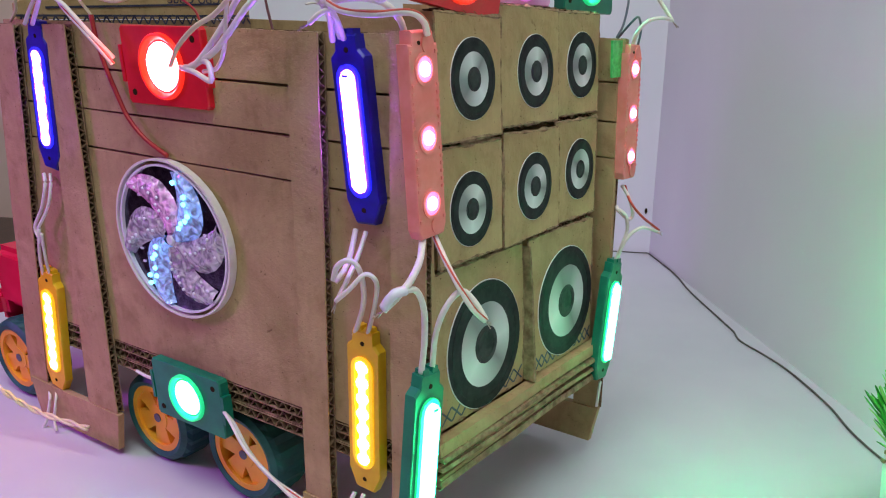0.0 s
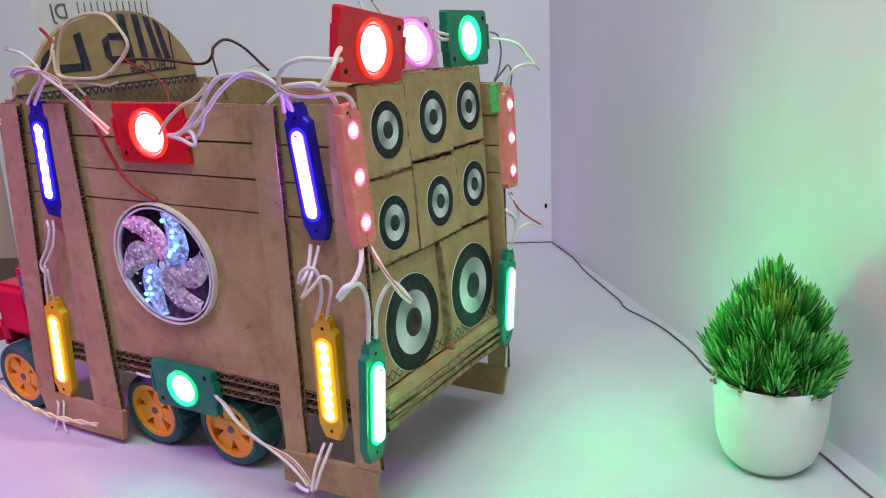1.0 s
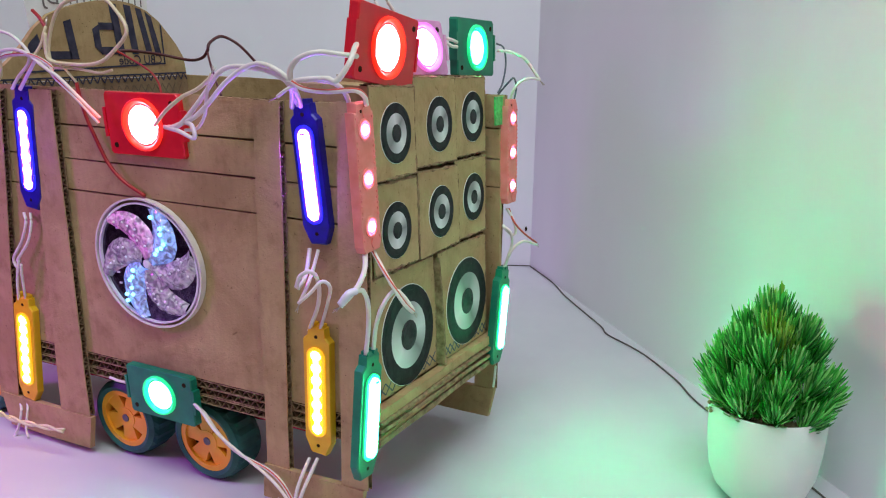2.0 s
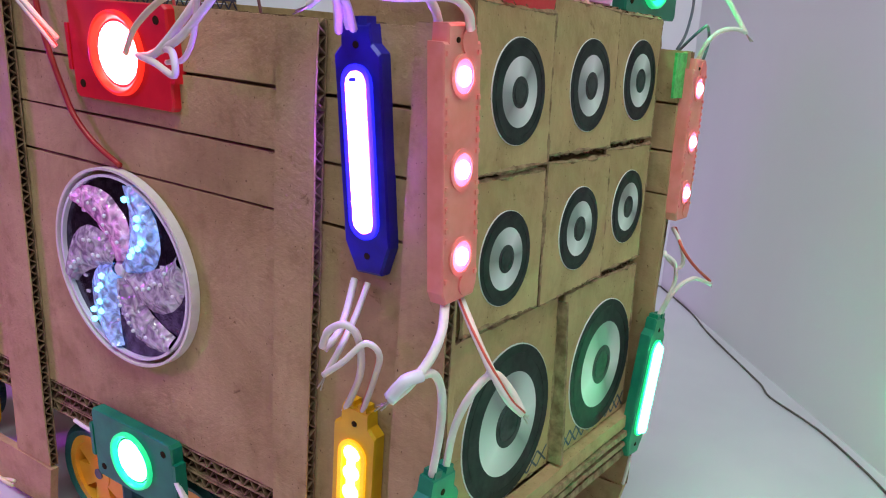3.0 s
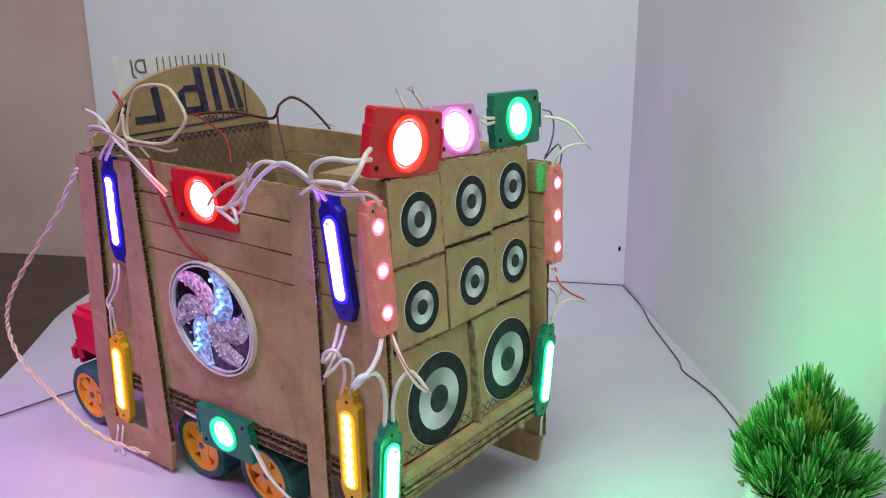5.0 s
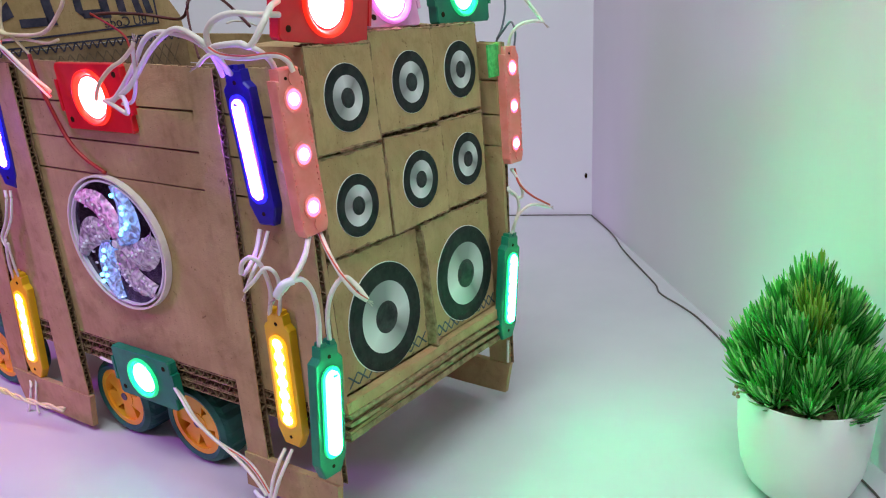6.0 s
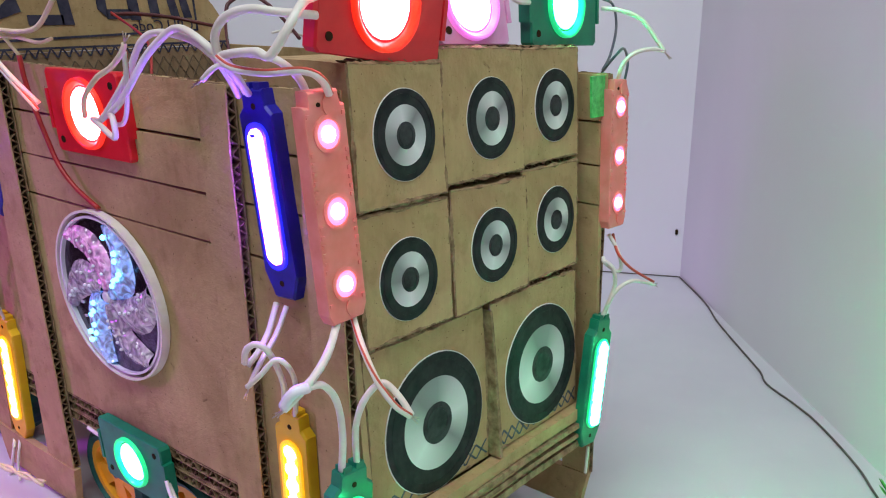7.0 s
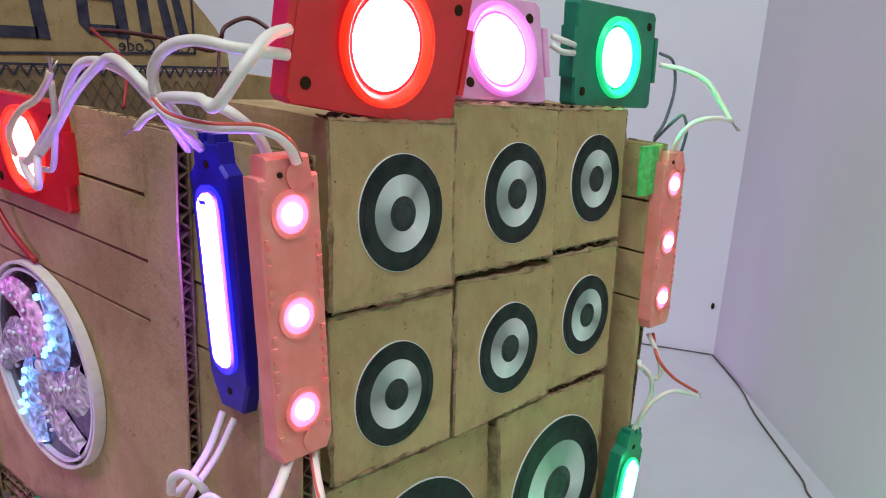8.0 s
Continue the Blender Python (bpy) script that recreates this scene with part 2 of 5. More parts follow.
LEAF = leaf_material("plastic_leaf", (0.012, 0.17, 0.02), (0.07, 0.54, 0.06), (0.48, 0.86, 0.32))
LEAF_PALE = leaf_material("yellow_green_plastic_leaf", (0.06, 0.22, 0.012), (0.20, 0.46, 0.03), (0.45, 0.70, 0.16))
CONE, PETAL = cone_material(), petal_material("crumpled_clear_petal")
PETAL_B = petal_material("blue_lit_petal", (0.03, 0.30, 1.0), 0.8)
PETAL_P = petal_material("violet_lit_petal", (0.7, 0.05, 0.55), 0.45)
GLOW_RED = glow("red_led_light", (1.0, 0.10, 0.12), 110)
GLOW_PINK = glow("pink_led_light", (1.0, 0.20, 0.9), 40)
GLOW_GREEN = glow("green_led_light", (0.022, 1.0, 0.34), 65)
BEAM_GREEN = (0.012, 1.0, 0.34)
GLOW_BLUE = glow("blue_led_light", (0.24, 0.045, 1.0), 150)
GLOW_YELLOW = glow("warm_yellow_led_light", (1.0, 0.55, 0.10), 22)
GLOW_ROSE = glow("rose_led_light", (1.0, 0.22, 0.45), 38)
GLOW_GREEN_SOFT = glow("weak_green_led_light", (0.06, 1.0, 0.38), 38)
GLOW_FAN_B = glow("fan_blue_led", (0.16, 0.62, 1.0), 4.5)


def lit_plastic(name, colour, strength):
    """Translucent coloured plastic round a lens; its own emission imitates the lens's halo."""
    m = mat(name, colour, 0.3)
    b = m.node_tree.nodes["Principled BSDF"]
    b.inputs["Emission Color"].default_value = (*colour, 1)
    b.inputs["Emission Strength"].default_value = strength
    return m


HALO = {"red": lit_plastic("red_lens_cup", (1.0, 0.03, 0.01), 0.8), "green": lit_plastic("green_lens_cup", (0.02, 0.75, 0.26), 0.7), "pink": lit_plastic("pink_lens_cup", (0.85, 0.22, 0.85), 0.6),
        "blue": lit_plastic("blue_lens_rim", (0.02, 0.02, 1.0), 1.3), "yellow": lit_plastic("amber_lens_rim", (1.0, 0.52, 0.015), 0.7), "rose": lit_plastic("rose_lens_rim", (1.0, 0.24, 0.46), 1.0)}
SHELL = {"red": RED, "green": GREEN, "pink": PINK, "blue": BLUE, "yellow": YELLOW, "rose": SALMON}
LIGHT = {"red": GLOW_RED, "green": GLOW_GREEN, "pink": GLOW_PINK, "blue": GLOW_BLUE, "yellow": GLOW_YELLOW, "rose": GLOW_ROSE}

# ---- building blocks ----
LEANING = 0.085  # the whole cardboard truck leans by this much to one side
SAG_IN, SAG_DOWN = 0.021, 0.095  # the open end is racked: its far side is drawn in and hangs lower


def lean(v):
    rack = max(0.0, v[0] - 0.04) * min(1.0, max(0.0, 1.15 - v[1] / 0.2))
    return Vector((v[0] - LEANING * v[2] - SAG_IN * rack, v[1], v[2] * (1 - SAG_DOWN * rack)))


def thing(name, at, label, category, group="", leaning=True):
    e = new(name)
    e.empty_display_size = 0.02
    e.location = lean(at) if leaning else Vector(at)
    return tagged(e, label, category, group)


def part(name, bm, material, parent=None, label="", leaning=True, smooth=False):
    """One mesh object from a bmesh whose corners are given in the truck's own upright space."""
    base = Vector((0, 0, 0))
    p = parent
    while p:
        base += p.location
        p = p.parent
    for v in bm.verts:
        v.co = (lean(v.co) if leaning else v.co) - base
    bmesh.ops.recalc_face_normals(bm, faces=bm.faces)
    me = bpy.data.meshes.new(name)
    bm.to_mesh(me)
    bm.free()
    me.materials.append(material)
    if smooth:
        for f in me.polygons:
            f.use_smooth = True
    ob = new(name, me)
    ob.parent = parent
    if label:
        ob["label"] = label
    return ob


def hexa(bm, a, b):
    """A solid between two loops of corners."""
    va, vb = [bm.verts.new(p) for p in a], [bm.verts.new(p) for p in b]
    n = len(va)
    bm.faces.new(va[::-1])
    bm.faces.new(vb)
    for i in range(n):
        bm.faces.new((va[i], va[(i + 1) % n], vb[(i + 1) % n], vb[i]))
    return va + vb


def box(bm, x0, x1, y0, y1, z0, z1):
    return hexa(bm, [(x0, y0, z0), (x1, y0, z0), (x1, y1, z0), (x0, y1, z0)], [(x0, y0, z1), (x1, y0, z1), (x1, y1, z1), (x0, y1, z1)])


def bevelled(bm, width, segments=1):
    bmesh.ops.bevel(bm, geom=bm.edges[:], offset=width, segments=segments, affect="EDGES", clamp_overlap=True)
    return bm


def worn(bm, amount, seed, step=0.012):
    """Cuts long edges and shifts corners a little, so that hand-cut board is not dead straight."""
    for _ in range(3):
        long = [e for e in bm.edges if e.calc_length() > step * 2]
        if not long:
            break
        bmesh.ops.subdivide_edges(bm, edges=long, cuts=1, use_grid_fill=True)
    for v in bm.verts:
        v.co += noise.noise_vector(v.co * 45 + Vector((seed, seed * 2, 0))) * amount
    return bm


class Plane:
    """A local drawing plane: u, v in the plane and w out of it."""

    def __init__(self, o, u, v):
        self.o, self.u = Vector(o), Vector(u).normalized()
        self.w = self.u.cross(Vector(v)).normalized()
        self.v = self.w.cross(self.u)

    def __call__(self, u, v, w=0.0):
        return self.o + self.u * u + self.v * v + self.w * w


def slab(bm, pl, outline, w0, w1, inset=0.0):
    """A plate with the given outline, from depth w0 to w1, its outer rim drawn in by inset."""
    c = Vector((sum(p[0] for p in outline) / len(outline), sum(p[1] for p in outline) / len(outline)))
    if inset:
        wm = w1 - inset
        va = [bm.verts.new(pl(p[0], p[1], w0)) for p in outline]
        vb = [bm.verts.new(pl(p[0], p[1], wm)) for p in outline]
        tops = []
        for p in outline:
            d = (c - Vector(p[:2]))
            q = Vector(p[:2]) + d.normalized() * inset
            tops.append(bm.verts.new(pl(q[0], q[1], w1)))
        n = len(va)
        bm.faces.new(va[::-1])
        bm.faces.new(tops)
        for i in range(n):
            j = (i + 1) % n
            bm.faces.new((va[i], va[j], vb[j], vb[i]))
            bm.faces.new((vb[i], vb[j], tops[j], tops[i]))
    else:
        hexa(bm, [pl(p[0], p[1], w0) for p in outline], [pl(p[0], p[1], w1) for p in outline])
    return bm


def ring(bm, pl, inner, outer, w0, w1):
    """A solid band between two outlines of the same count."""
    n = len(inner)
    lo_i, lo_o = [bm.verts.new(pl(*p, w0)) for p in inner], [bm.verts.new(pl(*p, w0)) for p in outer]
    hi_i, hi_o = [bm.verts.new(pl(*p, w1)) for p in inner], [bm.verts.new(pl(*p, w1)) for p in outer]
    for i in range(n):
        j = (i + 1) % n
        for q in ((lo_o[i], lo_o[j], hi_o[j], hi_o[i]), (hi_o[i], hi_o[j], hi_i[j], hi_i[i]), (hi_i[i], hi_i[j], lo_i[j], lo_i[i]), (lo_i[i], lo_i[j], lo_o[j], lo_o[i])):
            bm.faces.new(q)
    return bm


def circle(r, n=32, cu=0.0, cv=0.0, ry=None):
    return [(cu + r * math.cos(2 * math.pi * i / n), cv + (ry or r) * math.sin(2 * math.pi * i / n)) for i in range(n)]


def stadium(length, width, n=8, cu=0.0):
    r, h = width / 2, (length - width) / 2
    return [(cu + h + r * math.cos(a), r * math.sin(a)) for a in [math.pi * (i / n - 0.5) for i in range(n + 1)]] + \
           [(cu - h + r * math.cos(a), r * math.sin(a)) for a in [math.pi * (i / n + 0.5) for i in range(n + 1)]]


def smooth_line(points, steps=7):
    """A smooth curve through the points."""
    p = [Vector(q) for q in points]
    p = [p[0] * 2 - p[1]] + p + [p[-1] * 2 - p[-2]]
    out = []
    for i in range(1, len(p) - 2):
        a, b, c, d = p[i - 1:i + 3]
        for k in range(steps):
            t = k / steps
            out.append(0.5 * (2 * b + (c - a) * t + (2 * a - 5 * b + 4 * c - d) * t * t + (3 * b - a - 3 * c + d) * t ** 3))
    return out + [p[-2]]


def tube(bm, line, r, sides=8, shift=None, end=None):
    prev, ref = None, Vector((0.31, 0.2, 0.93))
    for i, q in enumerate(line):
        d = (line[min(i + 1, len(line) - 1)] - line[max(i - 1, 0)])
        if d.length < 1e-9:
            continue
        d.normalize()
        a = d.cross(ref).normalized()
        b = d.cross(a)
        c = q + (a * shift[0] + b * shift[1] if shift else Vector((0, 0, 0)))
        rr = r if end is None else r + (end - r) * i / (len(line) - 1)
        loop = [bm.verts.new(c + a * math.cos(2 * math.pi * k / sides) * rr + b * math.sin(2 * math.pi * k / sides) * rr) for k in range(sides)]
        if prev:
            for k in range(sides):
                bm.faces.new((prev[k], prev[(k + 1) % sides], loop[(k + 1) % sides], loop[k]))
        else:
            bm.faces.new(loop[::-1])
        prev = loop
    bm.faces.new(prev)
    return bm


def wire(points, r=0.0011, material=WIRE, label="thin white plastic-coated wire", stripe=False, bare=0, leaning=True, name="wire"):
    """One loose wire: its sleeve, and where it shows, a red stripe and a bare twisted end."""
    line = smooth_line(points)
    w = thing(name, line[0], label, "wire", "lamp wires", leaning)
    part("sleeve", tube(bmesh.new(), line, r), material, w, leaning=leaning, smooth=True)
    if stripe:
        part("stripe", tube(bmesh.new(), line, r * 0.42, 5, (r * 0.72, -r * 0.35)), STRIPE, w, "red stripe along the sleeve", leaning=leaning, smooth=True)
    if bare:
        a, b = (line[-1], line[-2]) if bare > 0 else (line[0], line[1])
        d = (a - b).normalized()
        bm = bmesh.new()
        for k in range(3):
            e = Vector((random.uniform(-1, 1), random.uniform(-1, 1), random.uniform(-1, 1))) * 0.0016
            tube(bm, [a - d * 0.001, a + d * 0.002 + e * 0.3, a + d * 0.0055 + e], 0.00028, 5)
        part("bare_end", bm, COPPER, w, "frayed bare metal strands", leaning=leaning, smooth=True)
    return w

# ---- the setting ----
CORNER = Vector((0.727, 0.173, 0))       # where the two white boards meet on the table
ALONG_BACK = Vector((-0.447, 0.894, 0)).normalized()
ALONG_SIDE = Vector((-0.742, -0.670, 0)).normalized()


def upright(name, a, b, z0, z1, thick, material, label, outward):
    """A standing wall or board from a to b on the plan, its thickness going outward."""
    bm = bmesh.new()
    o = Vector(outward).normalized() * thick
    lo = [Vector((a.x, a.y, z0)), Vector((b.x, b.y, z0)), Vector((b.x, b.y, z0)) + o, Vector((a.x, a.y, z0)) + o]
    hexa(bm, lo, [p + Vector((0, 0, z1 - z0)) for p in lo])
    return tagged(part(name, bm, material, None, label, leaning=False), label, "wall", kind="structure")


OUT_BACK, OUT_SIDE = Vector((0.894, 0.447, 0)), Vector((0.670, -0.742, 0))
upright("wall_back", CORNER, CORNER + ALONG_BACK * 0.79, -0.01, 0.95, 0.012, WALL, "plain white backdrop board standing behind the truck", OUT_BACK)
upright("wall_side", CORNER, CORNER + ALONG_SIDE * 1.5, -0.01, 0.95, 0.012, WALL, "plain white backdrop board beside the potted plant", OUT_SIDE)
far = CORNER + OUT_BACK * 0.016
upright("wall_beige", far - ALONG_BACK * 0.6, far + ALONG_BACK * 2.2, -0.02, 2.2, 0.1, BEIGE, "plain beige painted room wall", OUT_BACK)
# four unseen walls, added to close the room and bounce its light
for nm, a, b, o in (("unseen_wall_north", (1.6, 2.6), (-2.0, 2.6), (0, 1, 0)), ("unseen_wall_west", (-2.0, 2.6), (-2.0, -2.0), (-1, 0, 0)),
                    ("unseen_wall_south", (-2.0, -2.0), (1.6, -2.0), (0, -1, 0)), ("unseen_wall_east", (1.6, -2.0), (1.6, 2.6), (1, 0, 0))):
    upright(nm, Vector((*a, 0)), Vector((*b, 0)), -0.02, 2.2, 0.1, BEIGE, "plain beige painted room wall", o)
# the ceiling is unseen too, added to close the top
bm = bmesh.new()
box(bm, -2.1, 1.7, -2.1, 2.7, 2.2, 2.3)
tagged(part("ceiling", bm, CEIL, leaning=False), "plain white ceiling added out of view", "ceiling", kind="structure")
bm = bmesh.new()
box(bm, -2.1, 1.7, -2.1, 2.7, -0.06, -0.004)
tagged(part("floor", bm, WOOD, leaning=False), "dark brown glossy wooden table top", "table top", kind="structure")
# the white sheet under the truck, its free edge cut in a soft curve
edge = smooth_line([(0.47, 0.83, 0), (0.36, 0.815, 0), (0.28, 0.772, 0), (0.195, 0.72, 0), (0.12, 0.65, 0), (0.05, 0.585, 0), (-0.1, 0.46, 0), (-0.5, 0.2, 0)], 5)
c2 = CORNER + ALONG_SIDE * 1.5
outline = [(p.x, p.y) for p in edge] + [(-1.2, -0.2), (-1.2, -1.2), (c2.x, c2.y), (CORNER.x, CORNER.y)]
bm = bmesh.new()
hexa(bm, [(x, y, -0.0035) for x, y in outline], [(x, y, 0) for x, y in outline])
tagged(part("ground", bm, SHEET, leaning=False), "smooth white sheet lying under the truck", "floor sheet", kind="structure")
# the thin dark cable that lies along the foot of the board
pts = [(x, y, 0.0012) for x, y in ((0.723, 0.172), (0.658, 0.114), (0.607, 0.078), (0.536, 0.020), (0.515, 0.003), (0.494, -0.010), (0.470, -0.041), (0.447, -0.066), (0.400, -0.105), (0.347, -0.141), (0.251, -0.231), (0.194, -0.276), (0.05, -0.40))]
wire(pts, 0.0008, CABLE, "thin dark cable lying along the board's foot", leaning=False, name="floor_cable")
q = CORNER + ALONG_BACK * 0.26
wire([(CORNER.x - 0.004, CORNER.y, 0.0012), (CORNER.x + ALONG_BACK.x * 0.1 - 0.003, CORNER.y + ALONG_BACK.y * 0.1, 0.0012), (q.x - 0.003, q.y, 0.0012), (q.x + ALONG_BACK.x * 0.4 - 0.003, q.y + ALONG_BACK.y * 0.4, 0.0012)],
     0.0007, CABLE, "thin dark cable lying along the back board's foot", leaning=False, name="floor_cable")
# small dark spot on the back board
sp = CORNER + ALONG_BACK * 0.008 - OUT_BACK * 0.001
bm = bmesh.new()
bmesh.ops.create_icosphere(bm, subdivisions=2, radius=0.003, matrix=Matrix.Translation((sp.x, sp.y, 0.054)) @ Matrix.Diagonal((0.6, 0.6, 1.2, 1)))
tagged(part("wall_spot", bm, GAP, leaning=False, smooth=True), "small dark speck on the white board", "speck")

# ---- the cardboard truck ----
truck = thing("toy_truck", (0.13, 0.17, 0), "hand-built brown cardboard toy truck with open top on orange wheels", "toy truck")
XW = 0.037     # outer face of the side wall


def side_board(name, y0t, y1t, y0b, y1b, z0, z1, xo, thick, parent, material=KRAFT, seed=1.0, amount=0.0005):
    """An upright board in the side's plane; its ends may run askew."""
    bm = bmesh.new()
    hexa(bm, [(xo, y0b, z0), (xo + thick, y0b, z0), (xo + thick, y1b, z0), (xo, y1b, z0)], [(xo, y0t, z1), (xo + thick, y0t, z1), (xo + thick, y1t, z1), (xo, y1t, z1)])
    worn(bm, amount, seed)
    return part(name, bm, material, parent)


def flutes(bm, p, q, across, out, period=0.0062, depth=0.004):
    """The wavy inner paper that shows at a cut edge from p to q; across spans the thickness, out faces the viewer."""
    p, q, across, out = Vector(p), Vector(q), Vector(across), Vector(out).normalized()
    n = max(8, int((q - p).length / period * 8))
    prev = None
    ph = random.random() * 6
    for i in range(n + 1):
        t = i / n
        d = t * (q - p).length
        s = math.sin(2 * math.pi * d / period + ph + 0.9 * noise.noise(Vector((d * 60, p.x * 50 + p.y * 31, ph)))) * 0.43
        c = p + (q - p) * t + across * (0.5 + s) + out * (0.0008 * noise.noise(Vector((d * 150, ph, 0))))
        al = (q - p).normalized() * 0.00028
        row = [bm.verts.new(c - al), bm.verts.new(c + al + across * 0.05), bm.verts.new(c + al + across * 0.05 - out * depth), bm.verts.new(c - al - out * depth)]
        if prev:
            for k in range(4):
                bm.faces.new((prev[k], prev[(k + 1) % 4], row[(k + 1) % 4], row[k]))
        prev = row
    return bm


def corrugated_strip(name, y0t, y1t, y0b, y1b, z0, z1, xo, thick, parent, seed):
    """A strip of corrugated board: two liners, the recessed core and the flutes along both cut edges."""
    s = side_board(name, y0t, y1t, y0b, y1b, z0, z1, xo, 0.0008, parent, seed=seed, amount=0.0006)
    bm = bmesh.new()
    hexa(bm, [(xo + thick - 0.0007, y0b, z0), (xo + thick, y0b, z0), (xo + thick, y1b, z0), (xo + thick - 0.0007, y1b, z0)],
         [(xo + thick - 0.0007, y0t, z1), (xo + thick, y0t, z1), (xo + thick, y1t, z1), (xo + thick - 0.0007, y1t, z1)])
    worn(bm, 0.0003, seed + 3)
    part("back_liner", bm, KRAFT_EDGE, s)
    bm = bmesh.new()
    i = 0.003
    hexa(bm, [(xo + 0.0009, y0b + i, z0), (xo + thick - 0.0008, y0b + i, z0), (xo + thick - 0.0008, y1b - i, z0), (xo + 0.0009, y1b - i, z0)],
         [(xo + 0.0009, y0t + i, z1 - 0.001), (xo + thick - 0.0008, y0t + i, z1 - 0.001), (xo + thick - 0.0008, y1t - i, z1 - 0.001), (xo + 0.0009, y1t - i, z1 - 0.001)])
    part("core", bm, GAP, s)
    bm = bmesh.new()
    flutes(bm, (xo + 0.0006, y0b, z0), (xo + 0.0006, y0t, z1), (thick - 0.0012, 0, 0), (0, -1, 0))
    flutes(bm, (xo + 0.0006, y1b, z0), (xo + 0.0006, y1t, z1), (thick - 0.0012, 0, 0), (0, 1, 0))
    part("fluted_edge", bm, FLUTE, s)
    return s


def wall_y(z):
    """Far end of the side wall at a height: it runs askew."""
    return 0.310 + (0.280 - z) * 0.19


ZS = (0.0860, 0.2105, 0.2325, 0.2555, 0.2800)
for side, x in ((0, XW), (1, 0.2235)):
    for k in range(4):
        z0, z1 = ZS[k] + 0.0006, ZS[k + 1] - (0.0006 if k < 3 else 0)
        y0 = 0.002 if side == 0 else -0.001
        side_board("side_plank", y0, wall_y(z1), y0, wall_y(z0), z0, z1, x + (0.0003 if k % 2 else 0), 0.0035, truck, seed=k * 3.1 + side * 11)
    bm = bmesh.new()
    xi = x + 0.0040 if side == 0 else x - 0.0004
    hexa(bm, [(xi, 0.012, 0.0865), (xi + 0.0004, 0.012, 0.0865), (xi + 0.0004, 0.333, 0.0865), (xi, 0.333, 0.0865)], [(xi, 0.012, 0.279), (xi + 0.0004, 0.012, 0.279), (xi + 0.0004, 0.298, 0.279), (xi, 0.298, 0.279)])
    if side == 0:
        part("inner_liner", bm, KRAFT_DARK, truck)
    else:
        bm.free()
# top edge of the near wall
bm = bmesh.new()
flutes(bm, (XW + 0.0004, 0.004, 0.2802), (XW + 0.0004, 0.30, 0.2802), (0.003, 0, 0), (0, 0, 1), depth=0.003)
part("top_fluted_edge", bm, FLUTE, truck)

# posts and feet, near side then far side
XO = 0.0315
corrugated_strip("post_strip", 0.0525, 0.0715, 0.069, 0.087, 0.0365, 0.2800, XO, 0.005, truck, 1)
corrugated_strip("post_strip", -0.005, 0.0135, 0.008, 0.028, 0.0385, 0.2815, XO, 0.005, truck, 2)
corrugated_strip("post_strip", 0.239, 0.261, 0.255, 0.286, 0.034, 0.2785, XO, 0.005, truck, 3)
corrugated_strip("post_strip", 0.290, 0.312, 0.336, 0.358, 0.028, 0.2775, XO, 0.005, truck, 4)
side_board("foot_board", 0.011, 0.0885, 0.0145, 0.092, 0.012, 0.0380, XO - 0.001, 0.0045, truck, seed=5)
side_board("foot_board", 0.2525, 0.354, 0.2595, 0.349, 0.0055, 0.0335, XO - 0.001, 0.0045, truck, seed=6)
corrugated_strip("post_strip", -0.004, 0.014, 0.006, 0.024, 0.036, 0.2805, 0.2275, 0.005, truck, 7)
corrugated_strip("post_strip", 0.050, 0.066, 0.067, 0.084, 0.036, 0.2805, 0.2275, 0.005, truck, 8)
side_board("foot_board", 0.006, 0.089, 0.012, 0.089, 0.010, 0.0365, 0.2265, 0.0045, truck, seed=9)

# floor of the body: three layers of corrugated board
for k, (z0, z1, inset) in enumerate(((0.0800, 0.0858, 0.0), (0.0740, 0.0797, 0.0012), (0.0677, 0.0737, 0.0004))):
    bm = bmesh.new()
    box(bm, XW + inset, 0.2230, 0.001 + inset * 2, 0.342, z1 - 0.0007, z1)
    box(bm, XW + inset, 0.2230, 0.001 + inset * 2, 0.342, z0, z0 + 0.0007)
    worn(bm, 0.0004, k * 7, 0.02)
    fb = part("floor_board", bm, KRAFT_EDGE, truck)
    bm = bmesh.new()
    box(bm, XW + 0.005, 0.220, 0.0075, 0.338, z0 + 0.0008, z1 - 0.0008)
    part("core", bm, GAP, fb)
    bm = bmesh.new()
    flutes(bm, (XW + inset, 0.003, z0 + 0.0005), (XW + inset, 0.340, z0 + 0.0005), (0, 0, z1 - z0 - 0.001), (-1, 0, 0), 0.0075)
    part("fluted_edge", bm, FLUTE, fb)
# torn, layered front of the shelf under the speaker boxes
for k, (y0, z0, z1, sk) in enumerate(((0.0005, 0.0862, 0.0925, 0.0), (-0.0012, 0.0826, 0.0848, 0.0010), (0.0004, 0.0798, 0.0818, -0.0008), (-0.0008, 0.0768, 0.0790, 0.0014), (0.0012, 0.0738, 0.0758, -0.0012), (0.0002, 0.0690, 0.0725, 0.0004))):
    bm = bmesh.new()
    hexa(bm, [(0.038, y0, z0 + sk), (0.2225, y0, z0 - sk), (0.2225, 0.0072, z0 - sk), (0.038, 0.0072, z0 + sk)], [(0.038, y0 + 0.0006, z1 + sk), (0.2225, y0 + 0.0006, z1 - sk), (0.2225, 0.0072, z1 - sk), (0.038, 0.0072, z1 + sk)])
    worn(bm, 0.0009, k * 5.3, 0.008)
    part("shelf_layer", bm, KRAFT if k % 2 == 0 else KRAFT_EDGE, truck)
# a thin green piece stands in for lamp light at the far post's top
bm = bmesh.new()
box(bm, 0.2138, 0.2272, -0.0024, -0.0012, 0.2585, 0.2795)
